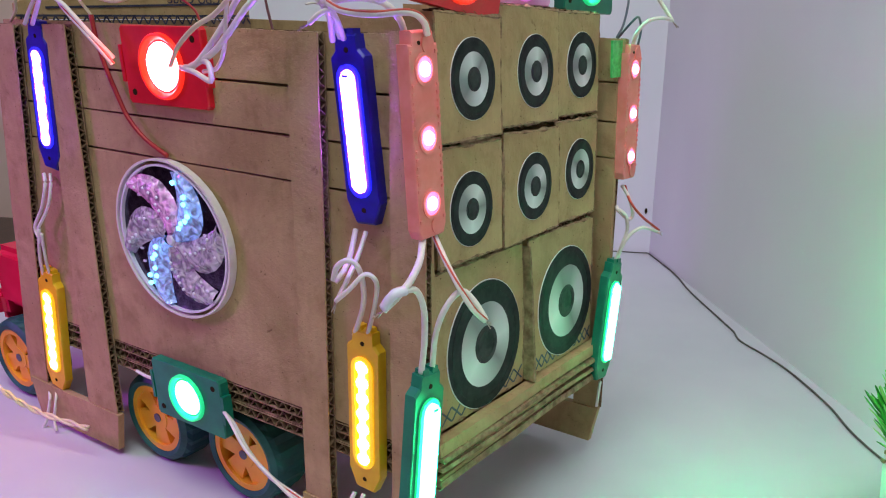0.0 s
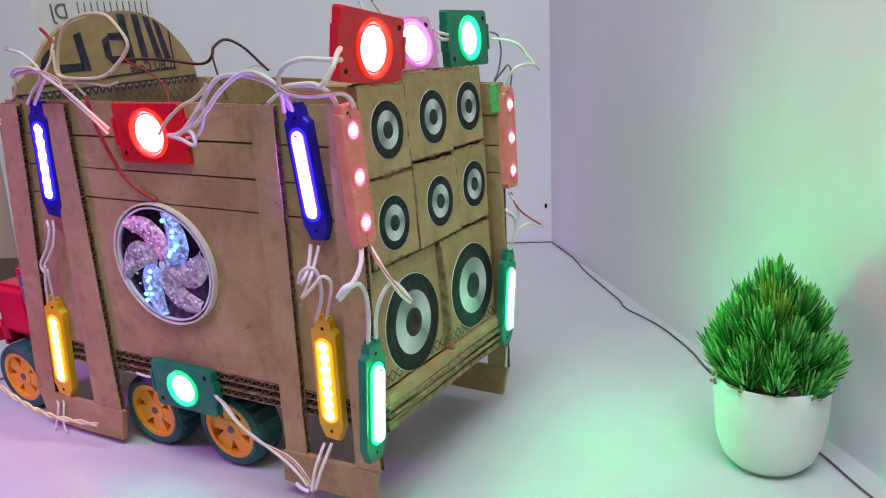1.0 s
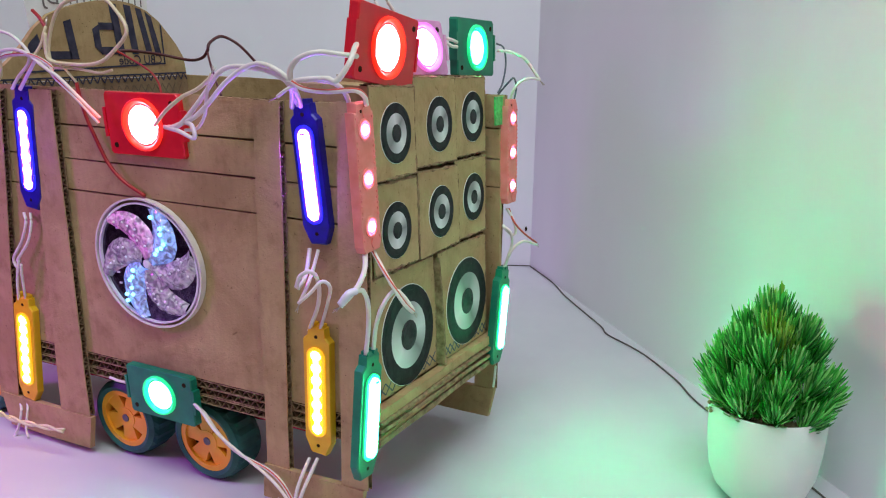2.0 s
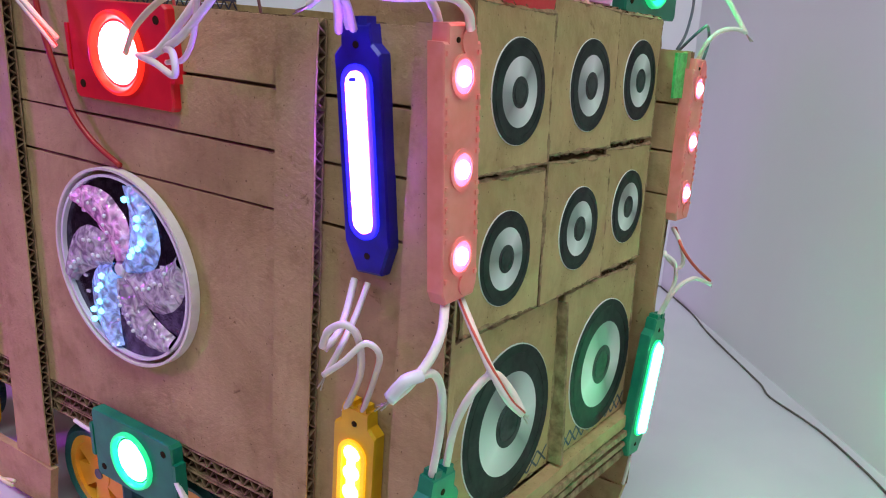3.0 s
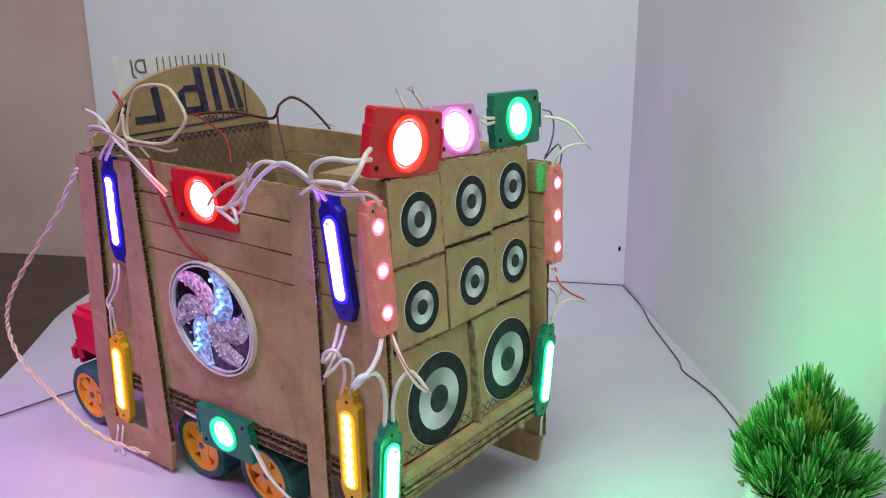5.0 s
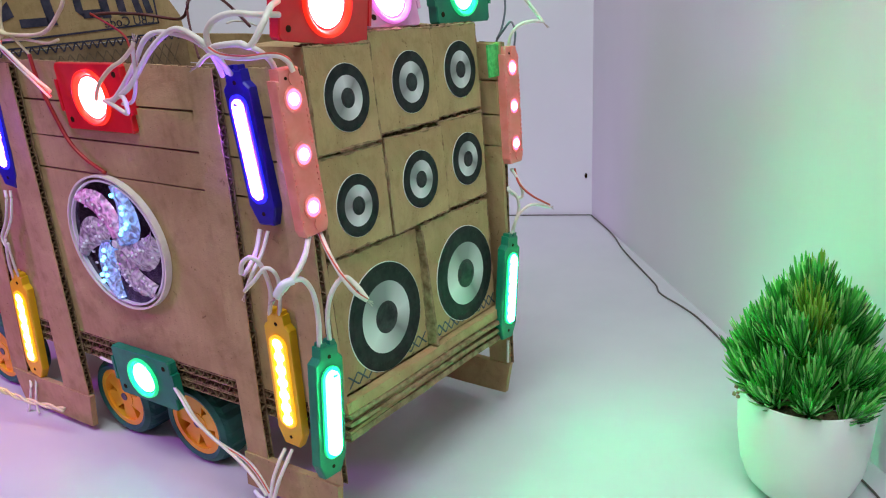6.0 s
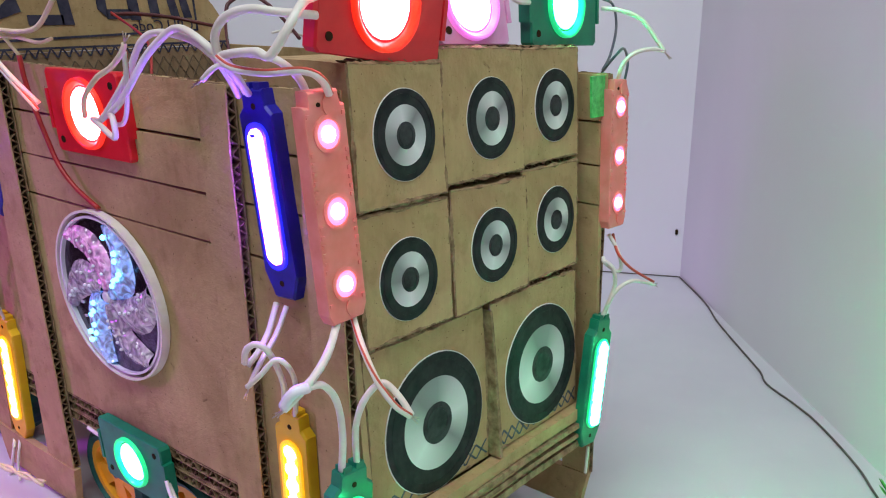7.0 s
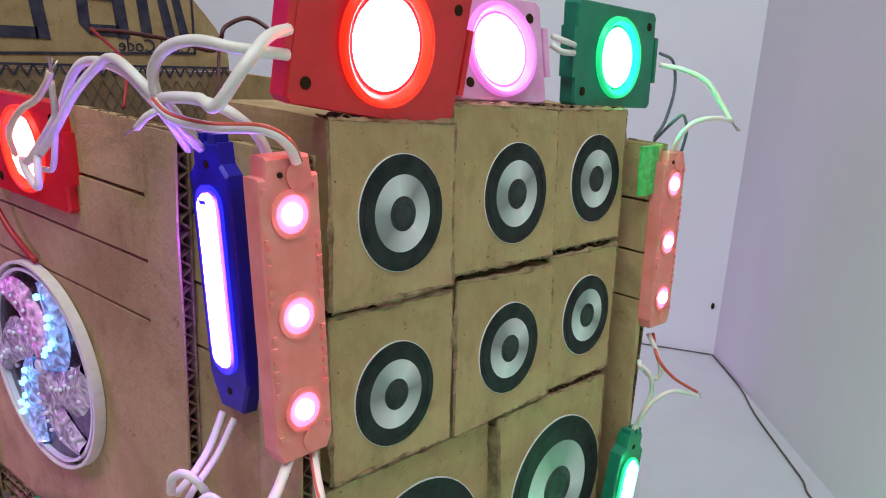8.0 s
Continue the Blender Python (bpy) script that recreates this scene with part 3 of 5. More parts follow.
tagged(part("green_spill_patch", worn(bm, 0.0004, 41, 0.004), GREEN_SPILL, truck), "bright green patch imitating lamp light on the board")
# front wall and arched headboard
bm = bmesh.new()
box(bm, 0.0418, 0.2230, 0.3005, 0.3045, 0.0862, 0.2795)
worn(bm, 0.0005, 21)
front = part("front_wall", bm, KRAFT_DARK, truck)
arch = [(0.0412, 0.2800), (0.2235, 0.2800), (0.2235, 0.2860), (0.2225, 0.2950), (0.2155, 0.3060), (0.2075, 0.3150), (0.1980, 0.3250), (0.1860, 0.3330), (0.1720, 0.3382), (0.1560, 0.3402), (0.1380, 0.3395), (0.1220, 0.3370), (0.1050, 0.3330), (0.0900, 0.3278), (0.0760, 0.3180), (0.0640, 0.3060), (0.0520, 0.2960), (0.0420, 0.2890)]
bm = bmesh.new()
hexa(bm, [(x, 0.3052, z) for x, z in arch], [(x, 0.3012, z) for x, z in arch])
headboard = part("headboard", bm, KRAFT, truck, "arched cardboard flap with dark printing")


def printed(pts, y=0.3009, material=INK, parent=None, name="print_mark", thick=0.0002):
    bm = bmesh.new()
    hexa(bm, [(x, y, z) for x, z in pts], [(x, y - thick, z) for x, z in pts])
    return part(name, bm, material, parent)


# dark printed bars on the headboard, and its ruled frame
for pts in ([(0.190, 0.2985), (0.1965, 0.2985), (0.1895, 0.3285), (0.1835, 0.3325)], [(0.1805, 0.2985), (0.187, 0.2985), (0.1795, 0.3340), (0.1735, 0.3355)],
            [(0.165, 0.2985), (0.172, 0.2985), (0.1685, 0.3365), (0.1615, 0.3375)], [(0.150, 0.2975), (0.1575, 0.2975), (0.154, 0.3375), (0.1465, 0.3378)],
            [(0.1335, 0.3045), (0.151, 0.3045), (0.151, 0.2985), (0.1335, 0.2985)], [(0.128, 0.3045), (0.1345, 0.2985), (0.134, 0.3215), (0.1275, 0.318)],
            [(0.134, 0.3175), (0.149, 0.3175), (0.149, 0.323), (0.134, 0.323)], [(0.104, 0.2955), (0.1115, 0.2955), (0.1085, 0.325), (0.1015, 0.323)],
            [(0.083, 0.2955), (0.105, 0.2955), (0.105, 0.3015), (0.083, 0.3015)], [(0.066, 0.299), (0.080, 0.3035), (0.0775, 0.314), (0.069, 0.307)],
            [(0.1985, 0.2900), (0.2000, 0.2900), (0.2000, 0.3215), (0.1985, 0.3225)], [(0.060, 0.2862), (0.1995, 0.2898), (0.1995, 0.2912), (0.060, 0.2876)]):
    printed(pts, parent=headboard)


def writing(text, size, place, ux, material, parent, name="lettering"):
    """Raised lettering of the given words; ux = -1 writes it mirrored."""
    cu = bpy.data.curves.new(name, "FONT")
    cu.body, cu.size, cu.extrude, cu.align_x = text, size, 0.0001, "CENTER"
    tmp = bpy.data.objects.new(name, cu)
    scene.collection.objects.link(tmp)
    me = bpy.data.meshes.new_from_object(tmp.evaluated_get(bpy.context.evaluated_depsgraph_get()))
    bpy.data.objects.remove(tmp)
    bm = bmesh.new()
    bm.from_mesh(me)
    for v in bm.verts:
        v.co = Vector((place[0] + ux * v.co.x, place[1] + v.co.z, place[2] + v.co.y))
    return part(name, bm, material, parent)


writing("CBU Code", 0.0104, (0.1730, 0.3007, 0.2905), -1, INK, headboard)
# hatched printed band under the fold
for k in range(26):
    x0 = 0.040 + k * 0.007
    printed([(x0, 0.2765), (x0 + 0.0012, 0.2765), (x0 + 0.0042, 0.2815), (x0 + 0.0030, 0.2815)], 0.3002, INK, front)
    printed([(x0 + 0.0036, 0.2815), (x0 + 0.0048, 0.2815), (x0 + 0.0078, 0.2765), (x0 + 0.0066, 0.2765)], 0.2998, INK, front)
printed([(0.038, 0.2815), (0.2225, 0.2815), (0.2225, 0.2828), (0.038, 0.2828)], 0.3002, INK, front)
for k in range(21):
    x0 = 0.044 + k * 0.0078
    for s in (0, 1):
        xa, xb = (x0, x0 + 0.0150) if s else (x0 + 0.0150, x0)
        printed([(xa, 0.250), (xa + 0.0007, 0.250), (xb + 0.0007, 0.274), (xb, 0.274)], 0.3002 - 0.0003 * s, HATCH, front)

# chassis, cab and wheels
bm = bmesh.new()
box(bm, 0.075, 0.185, 0.06, 0.43, 0.042, 0.066)
box(bm, 0.085, 0.175, 0.09, 0.33, 0.066, 0.072)
bevelled(bm, 0.002)
part("chassis", bm, CABRED, truck, "red plastic toy chassis")
bm = bmesh.new()
for x0, x1, y0, y1, z0, z1 in ((0.054, 0.190, 0.348, 0.386, 0.060, 0.140), (0.056, 0.188, 0.380, 0.428, 0.066, 0.114), (0.052, 0.192, 0.420, 0.436, 0.054, 0.078)):
    b2 = bmesh.new()
    box(b2, x0, x1, y0, y1, z0, z1)
    bevelled(b2, 0.006, 3)
    me = bpy.data.meshes.new("tmp")
    b2.to_mesh(me)
    b2.free()
    bm.from_mesh(me)
    bpy.data.meshes.remove(me)
cab = part("cab", bm, CABRED, truck, "glossy red plastic toy cab", smooth=False)
bm = bmesh.new()
box(bm, 0.0528, 0.0543, 0.354, 0.378, 0.098, 0.128)
part("window", bevelled(bm, 0.0006), INK_BLUE, cab, "small dark side window")


def wheel(y, x=0.0450, r=0.0310, width=0.026):
    """A toy wheel: ribbed tyre and a spoked orange rim."""
    pl = Plane((x, y, r), (0, 1, 0), (0, 0, 1))   # w points to -x? the plane's normal is +x
    hub = new("wheel")
    hub.location = lean((x, y, r)) - truck.location
    hub.parent = truck
    bm = bmesh.new()
    n = 40
    prof = [(0.0232, 0.0), (0.0262, -0.0012), (0.0295, 0.0012), (r, 0.005), (r, width - 0.005), (0.0295, width), (0.0232, width)]
    rows = []
    for i in range(n):
        a = 2 * math.pi * i / n
        rows.append([bm.verts.new(pl((q - (0.0011 if (i % 2 and 2 < k < 5) else 0)) * math.cos(a), (q - (0.0011 if (i % 2 and 2 < k < 5) else 0)) * math.sin(a), w)) for k, (q, w) in enumerate(prof)])
    for i in range(n):
        for k in range(len(prof)):
            bm.faces.new((rows[i][k], rows[(i + 1) % n][k], rows[(i + 1) % n][(k + 1) % len(prof)], rows[i][(k + 1) % len(prof)]))
    part("tyre", bm, TYRE, hub, "dark ribbed plastic tyre")
    bm = bmesh.new()
    ring(bm, pl, circle(0.0192, 40), circle(0.0235, 40), 0.0005, 0.010)
    slab(bm, pl, circle(0.0085, 20), 0.0020, 0.010)
    for k in range(5):
        a = 2 * math.pi * k / 5 + 0.5 + y * 7
        d, e = Vector((math.cos(a), math.sin(a))), Vector((-math.sin(a), math.cos(a)))
        o = [d * 0.005 - e * 0.0046, d * 0.0200 - e * 0.0078, d * 0.0200 + e * 0.0078, d * 0.005 + e * 0.0046]
        slab(bm, pl, [(p.x, p.y) for p in o], 0.0026, 0.010)
    part("rim", bm, ORANGE, hub, "orange five-spoke plastic rim")
    bm = bmesh.new()
    slab(bm, pl, circle(0.0196, 32), 0.0085, 0.012)
    part("hub_back", bm, GAP, hub)
    bm = bmesh.new()
    slab(bm, pl, circle(0.003, 16), 0.0012, 0.11 if y < 0.3 else 0.03)
    part("axle", bm, CHASSIS, hub)


for y in (0.1540, 0.2345, 0.399):
    wheel(y)

# ---- speaker boxes stacked in the open end ----


def speaker_box(x0, x1, z0, z1, y, cx, cz, r, tilt, seed):
    label = "large cardboard speaker box with a printed woofer picture" if r > 0.025 else "small cardboard speaker box with a printed speaker picture"
    b = thing("speaker_box", ((x0 + x1) / 2, y + 0.03, z0), label, "speaker box", "stacked speaker boxes")
    bm = bmesh.new()
    box(bm, x0, x1, y, y + 0.055, z0, z1)
    worn(bm, 0.0009, seed, 0.005)
    for v in bm.verts:
        v.co += noise.noise_vector(v.co * 18 + Vector((seed, 0, seed))) * 0.0016
        if v.co.y < y + 0.003:
            v.co.y = y + tilt * (v.co.x - x0)
    part("carton", bm, KRAFT, b)
    # worn brown edges all round the front
    bm = bmesh.new()
    for a, c in (((x0, z0), (x1, z0)), ((x1, z0), (x1, z1)), ((x1, z1), (x0, z1)), ((x0, z1), (x0, z0))):
        n = 60
        prev = None
        for i in range(n + 1):
            f = i / n
            q = Vector((a[0] + (c[0] - a[0]) * f, y + tilt * (a[0] + (c[0] - a[0]) * f - x0) + 0.0003, a[1] + (c[1] - a[1]) * f))
            q += noise.noise_vector(q * 18 + Vector((seed, 0, seed))) * 0.0016
            q.y = y + tilt * (q.x - x0) + 0.0004
            rr = 0.0005 + 0.0016 * max(0.0, noise.noise(q * 130 + Vector((seed, 3, 1)))) + 0.0008 * abs(noise.noise(q * 420 + Vector((1, seed, 4))))
            row = [bm.verts.new(q + Vector((dx * rr, dy * rr, dz * rr))) for dx, dy, dz in ((-1, 0, -1), (0, -0.75, 0), (1, 0, 1), (0, 1, 0))]
            if a[0] != c[0]:
                for v, (dx, dz) in zip(row, ((0, -1), (0, 0), (0, 1), (0, 0))):
                    v.co.x, v.co.z = q.x, q.z + dz * rr
            else:
                for v, (dx, dz) in zip(row, ((-1, 0), (0, 0), (1, 0), (0, 0))):
                    v.co.x, v.co.z = q.x + dx * rr, q.z
            if prev:
                for k in range(4):
                    bm.faces.new((prev[k], prev[(k + 1) % 4], row[(k + 1) % 4], row[k]))
            prev = row
    part("worn_edge", bm, KRAFT_EDGE, b, "rubbed dark brown carton edge")
    yy = y + tilt * (cx - x0) - 0.0002
    pl = Plane((cx, yy, cz), (1, 0, 0), (0, 0, 1))
    bm = bmesh.new()
    slab(bm, pl, circle(r * 1.014, 48), -0.0002, 0.0002)
    sticker = part("sticker", bm, PAPER, b, "round paper sticker")
    bm = bmesh.new()
    ring(bm, pl, circle(r * 0.66, 48), circle(r, 48), 0.0001, 0.00045)
    ring(bm, pl, circle(r * 0.86, 48), circle(r * 0.90, 48), 0.0004, 0.0006)
    part("surround", bm, BLACKCONE, sticker, "black printed speaker surround")
    bm = bmesh.new()
    vs = [bm.verts.new(pl(u, v, 0.0005)) for u, v in circle(r * 0.665, 48)]
    c = [bm.verts.new(pl(u, v, 0.0005)) for u, v in circle(r * 0.29, 48)]
    uvl = bm.loops.layers.uv.new("UVMap")
    for i in range(48):
        f = bm.faces.new((vs[i], vs[(i + 1) % 48], c[(i + 1) % 48], c[i]))
        for lp, k in zip(f.loops, (i, i + 1, i + 1, i)):
            a = 2 * math.pi * (k + 0.01 * (1 if k == i else -1)) / 48 + seed * 0.12
            q = 1.0 if lp.vert in vs else 0.5
            lp[uvl].uv = (q * math.cos(a), q * math.sin(a))
    part("cone", bm, CONE, sticker, "silver printed speaker cone")
    bm = bmesh.new()
    slab(bm, pl, circle(r * 0.30, 32), 0.0002, 0.0007)
    ring(bm, pl, circle(r * 0.20, 32), circle(r * 0.23, 32), 0.0006, 0.0009)
    part("dust_cap", bm, DUSTCAP, sticker, "dark printed centre cap")
    return b


ROW = ((0.0475, 0.1005, 0.2355, 0.2895, 0.0026, 0.0760, 0.2618, 0.0180, 0.00), (0.1015, 0.1605, 0.2380, 0.2930, 0.0036, 0.1356, 0.2638, 0.0180, 0.01), (0.1612, 0.2145, 0.2385, 0.2930, 0.0064, 0.1925, 0.2658, 0.0178, 0.00),
       (0.0470, 0.1015, 0.1780, 0.2325, 0.0036, 0.0740, 0.2025, 0.0178, 0.00), (0.1045, 0.1622, 0.1780, 0.2350, 0.0040, 0.1352, 0.2050, 0.0178, 0.00), (0.1630, 0.2140, 0.1780, 0.2355, 0.0064, 0.1924, 0.2070, 0.0176, 0.00),
       (0.0470, 0.1300, 0.0930, 0.1745, 0.0080, 0.0908, 0.1275, 0.0345, 0.00), (0.1330, 0.2130, 0.0935, 0.1745, 0.0062, 0.1772, 0.1292, 0.0335, 0.00))
BOXES = [speaker_box(*row, k * 2.3) for k, row in enumerate(ROW)]
# hatched printing along the foot of the large boxes
for b, x0, x1, y in ((BOXES[7], 0.134, 0.211, 0.00615), (BOXES[6], 0.05, 0.128, 0.00795)):
    n = 11 if b is BOXES[7] else 9
    for k in range(n):
        xa = x0 + (x1 - x0) * k / n
        w = (x1 - x0) / n
        for a, c in (((xa, 0.0955), (xa + w, 0.1035)), ((xa + w, 0.0955), (xa, 0.1035))):
            h = 0.0008
            printed([(a[0] - h, a[1]), (a[0] + h, a[1]), (c[0] + h, c[1]), (c[0] - h, c[1])], y - (0.00008 if a[0] < c[0] else 0), BOXPRINT, b, thick=0.00006)
# torn corrugated edges that show in the joints between the boxes
for b, p, q, ac in ((BOXES[3], (0.049, 0.0035, 0.2326), (0.100, 0.0030, 0.2330), (0, 0, 0.0028)), (BOXES[4], (0.106, 0.0030, 0.2352), (0.161, 0.0030, 0.2356), (0, 0, 0.0026)), (BOXES[5], (0.164, 0.0040, 0.2358), (0.213, 0.0045, 0.2360), (0, 0, 0.0024)),
                    (BOXES[6], (0.049, 0.0040, 0.1748), (0.129, 0.0040, 0.1750), (0, 0, 0.0030)), (BOXES[7], (0.134, 0.0035, 0.1750), (0.212, 0.0040, 0.1750), (0, 0, 0.0028)), (BOXES[3], (0.1016, 0.0040, 0.180), (0.1016, 0.0035, 0.231), (0.0028, 0, 0)),
                    (BOXES[1], (0.103, 0.0005, 0.2930), (0.160, 0.0015, 0.2930), (0, 0, 0.0024)), (BOXES[2], (0.162, 0.0035, 0.2928), (0.213, 0.0035, 0.2930), (0, 0, 0.0020)), (BOXES[0], (0.049, 0.0000, 0.2894), (0.100, 0.0000, 0.2896), (0, 0, 0.0018)),
                    (BOXES[0], (0.1004, 0.0005, 0.238), (0.1006, 0.0005, 0.288), (0.0014, 0, 0))):
    bm = bmesh.new()
    flutes(bm, Vector(p) + Vector((0, 0.0035, 0)), Vector(q) + Vector((0, 0.0035, 0)), ac, (0, -1, 0), 0.0075, 0.006)
    part("torn_edge", bm, FLUTE, b, "torn corrugated edge")
# a loose strip stands in the gap between the large boxes
bm = bmesh.new()
hexa(bm, [(0.1302, 0.001, 0.0935), (0.1328, 0.001, 0.0935), (0.1328, 0.03, 0.0935), (0.1302, 0.03, 0.0935)], [(0.1305, 0.004, 0.172), (0.1322, 0.004, 0.172), (0.1322, 0.03, 0.172), (0.1305, 0.03, 0.172)])
tagged(part("cardboard_strip", worn(bm, 0.0005, 31), KRAFT_EDGE), "thin torn cardboard strip wedged between the speaker boxes", "cardboard")

# ---- lamps ----
def bar_lamp(o, down, across, colour, length, width, dots, label):
    """A sealed light bar: notched plastic shell, raised rim, lens and its light points."""
    d = Vector(down).normalized()
    pl = Plane(o, d, across)
    t = thing("light_bar", o, label, "light bar", "light bars on the truck")
    a, b = length / 2, width / 2
    o8 = [(-a, -b * 0.62), (-a + 0.006, -b * 0.66), (-a + 0.009, -b), (a - 0.010, -b), (a, -b * 0.55), (a, b * 0.55), (a - 0.010, b), (-a + 0.009, b), (-a + 0.006, b * 0.66), (-a, b * 0.62)]
    bm = slab(bmesh.new(), pl, o8, 0.0, 0.0056, 0.0010)
    slab(bm, pl, [(-a - 0.0022, -b * 0.5), (-a + 0.001, -b * 0.5), (-a + 0.001, -b * 0.12), (-a - 0.0022, -b * 0.12)], 0.0005, 0.0052)
    slab(bm, pl, [(-a - 0.0022, b * 0.12), (-a + 0.001, b * 0.12), (-a + 0.001, b * 0.5), (-a - 0.0022, b * 0.5)], 0.0005, 0.0052)
    shell = part("shell", bm, SHELL[colour], t)
    for u in (-a + 0.0065, a - 0.0065):
        part("screw_hole", slab(bmesh.new(), pl, circle(0.0012, 12, u, 0), 0.0052, 0.0058), GAP, shell)
    L, W = length * 0.70, width * 0.66
    part("rim", ring(bmesh.new(), pl, stadium(L - 0.004, W - 0.0042), stadium(L, W), 0.0050, 0.0068), HALO[colour], t)
    bm = bmesh.new()
    slab(bm, pl, stadium(L - 0.0038, W - 0.004), 0.0048, 0.0058)
    part("lens_bed", bm, HALO[colour], t)
    bm = bmesh.new()
    wdt = width * (0.36 if not dots else 0.15)
    slab(bm, pl, stadium(L * 0.92, wdt), 0.0056, 0.0094 if colour == "green" else 0.0081 if colour == "blue" else 0.0074, 0.0009)
    lens = part("lens", bm, LIGHT[colour], t, "glowing strip lens")
    if colour == "green":
        # the moulded lens throws its light forward in a wide cone
        at = lean(pl(0, 0, 0.0097))
        beam = area_lamp("lens_beam", look(at, at + pl.w), wdt, L * 0.86, 0.12, BEAM_GREEN)
        beam.data.spread = radians(146)
        beam.parent, beam.matrix_parent_inverse = t, Matrix.Translation(-t.location)
    if not dots:
        part("lens_slot", slab(bmesh.new(), pl, [(-L * 0.415 + x, y) for x, y in ((-0.0006, -0.0015), (0.0006, -0.0015), (0.0006, 0.0015), (-0.0006, 0.0015))], (0.0088 if colour == "green" else 0.0074), (0.0096 if colour == "green" else 0.0083)), HALO[colour], lens)
    for k in range(dots):
        u = (k - (dots - 1) / 2) * L * 0.82 / max(1, dots - 1)
        part("light_point", slab(bmesh.new(), pl, circle(width * 0.18, 12, u, 0), 0.0058, 0.0076, 0.0006), LIGHT[colour], lens)
    return t


def three_lamp(o, down, across, length, width, label):
    """A flat salmon strip with three round lights and ribbed sides."""
    pl = Plane(o, down, across)
    t = thing("light_strip", o, label, "light strip", "light strips on the truck")
    a, b = length / 2, width / 2
    o8 = [(-a, -b * 0.72), (-a + 0.005, -b * 0.76), (-a + 0.005, -b), (a - 0.004, -b), (a, -b * 0.8), (a, b * 0.8), (a - 0.004, b), (-a + 0.005, b), (-a + 0.005, b * 0.76), (-a, b * 0.72)]
    bm = slab(bmesh.new(), pl, o8, 0.0, 0.0058, 0.0007)
    for u in (-a + 0.005, a - 0.005):
        slab(bm, pl, circle(b * 0.42, 20, u, b * 0.3), 0.005, 0.0064)
    for k in range(22):
        u = -a + 0.008 + k * (length - 0.016) / 21
        if abs((u + a) % (length / 3) - length / 6) > 0.004:
            for v in (-b * 0.86, b * 0.86):
                slab(bm, pl, [(u - 0.0007, v - 0.0007), (u + 0.0007, v - 0.0007), (u + 0.0007, v + 0.0007), (u - 0.0007, v + 0.0007)], 0.005, 0.0064)
    part("shell", bm, SALMON, t)
    bm = bmesh.new()
    slab(bm, pl, circle(0.0008, 10, -a + 0.0045, -b * 0.3), 0.0055, 0.0062)
    part("screw_hole", bm, GAP, t)
    for k in (-1, 0, 1):
        u = k * length * 0.325
        part("lamp_rim", ring(bmesh.new(), pl, circle(0.0050, 24, u), circle(0.0064, 24, u), 0.005, 0.0064), SALMON, t)
        part("lamp_cup", ring(bmesh.new(), pl, circle(0.0029, 24, u), circle(0.0051, 24, u), 0.005, 0.0061), HALO["rose"], t, "rose-lit cup round the lamp")
        bm = bmesh.new()
        vs = []
        for q, w in ((0.0030, 0.0052), (0.0027, 0.0070), (0.0016, 0.0077)):
            vs.append([bm.verts.new(pl(x, y, w)) for x, y in circle(q, 20, u)])
        for i in range(2):
            for j in range(20):
                bm.faces.new((vs[i][j], vs[i][(j + 1) % 20], vs[i + 1][(j + 1) % 20], vs[i + 1][j]))
        bm.faces.new(vs[2])
        part("lamp", bm, GLOW_ROSE, t, "round glowing lamp dome", smooth=True)
    return t


def square_lamp(o, along, up, colour, length, height, label, r=0.0165, light=None):
    """A square lamp block: plate with end tabs, deep round cup and a glowing disc."""
    pl = Plane(o, along, up)
    t = thing("square_lamp", o, label, "square lamp", "square lamps on the truck")
    a, b = length / 2, height / 2
    c = 0.0016
    o8 = [(-a, -b + c), (-a + c, -b), (a - c, -b), (a, -b + c), (a, b - c), (a - c, b), (-a + c, b), (-a, b - c)]
    bm = slab(bmesh.new(), pl, o8, 0.0, 0.0062, 0.0008)
    for s in (-1, 1):
        q = [(s * a, -b * 0.45), (s * (a + 0.0022), -b * 0.45), (s * (a + 0.0022), b * 0.5), (s * a, b * 0.5)]
        slab(bm, pl, q if s > 0 else q[::-1], 0.0006, 0.0066)
    shell = part("shell", bm, SHELL[colour], t)
    for u, v in ((-a + 0.006, -b + 0.006), (a - 0.006, b - 0.006)):
        part("screw_hole", slab(bmesh.new(), pl, circle(0.0017, 14, u, v), 0.0058, 0.0065), GAP, shell)
    # a raised flange with a conical inner wall, the lens sunk in it
    bm = bmesh.new()
    loops = [[bm.verts.new(pl(u, v, w)) for u, v in circle(r * q, 40)] for q, w in ((1.02, 0.0050), (1.0, 0.0080), (0.985, 0.0084), (0.93, 0.0084), (0.90, 0.0080), (0.76, 0.0054), (0.74, 0.0036))]
    for lo, hi in zip(loops, loops[1:]):
        for i in range(40):
            bm.faces.new((lo[i], lo[(i + 1) % 40], hi[(i + 1) % 40], hi[i]))
    part("cup", bm, HALO[colour], t, smooth=True)
    bm = bmesh.new()
    slab(bm, pl, circle(r * 0.755, 36), 0.0034, 0.0068, 0.0008)
    part("lens", bm, light or LIGHT[colour], t, "round glowing lens disc")
    return t


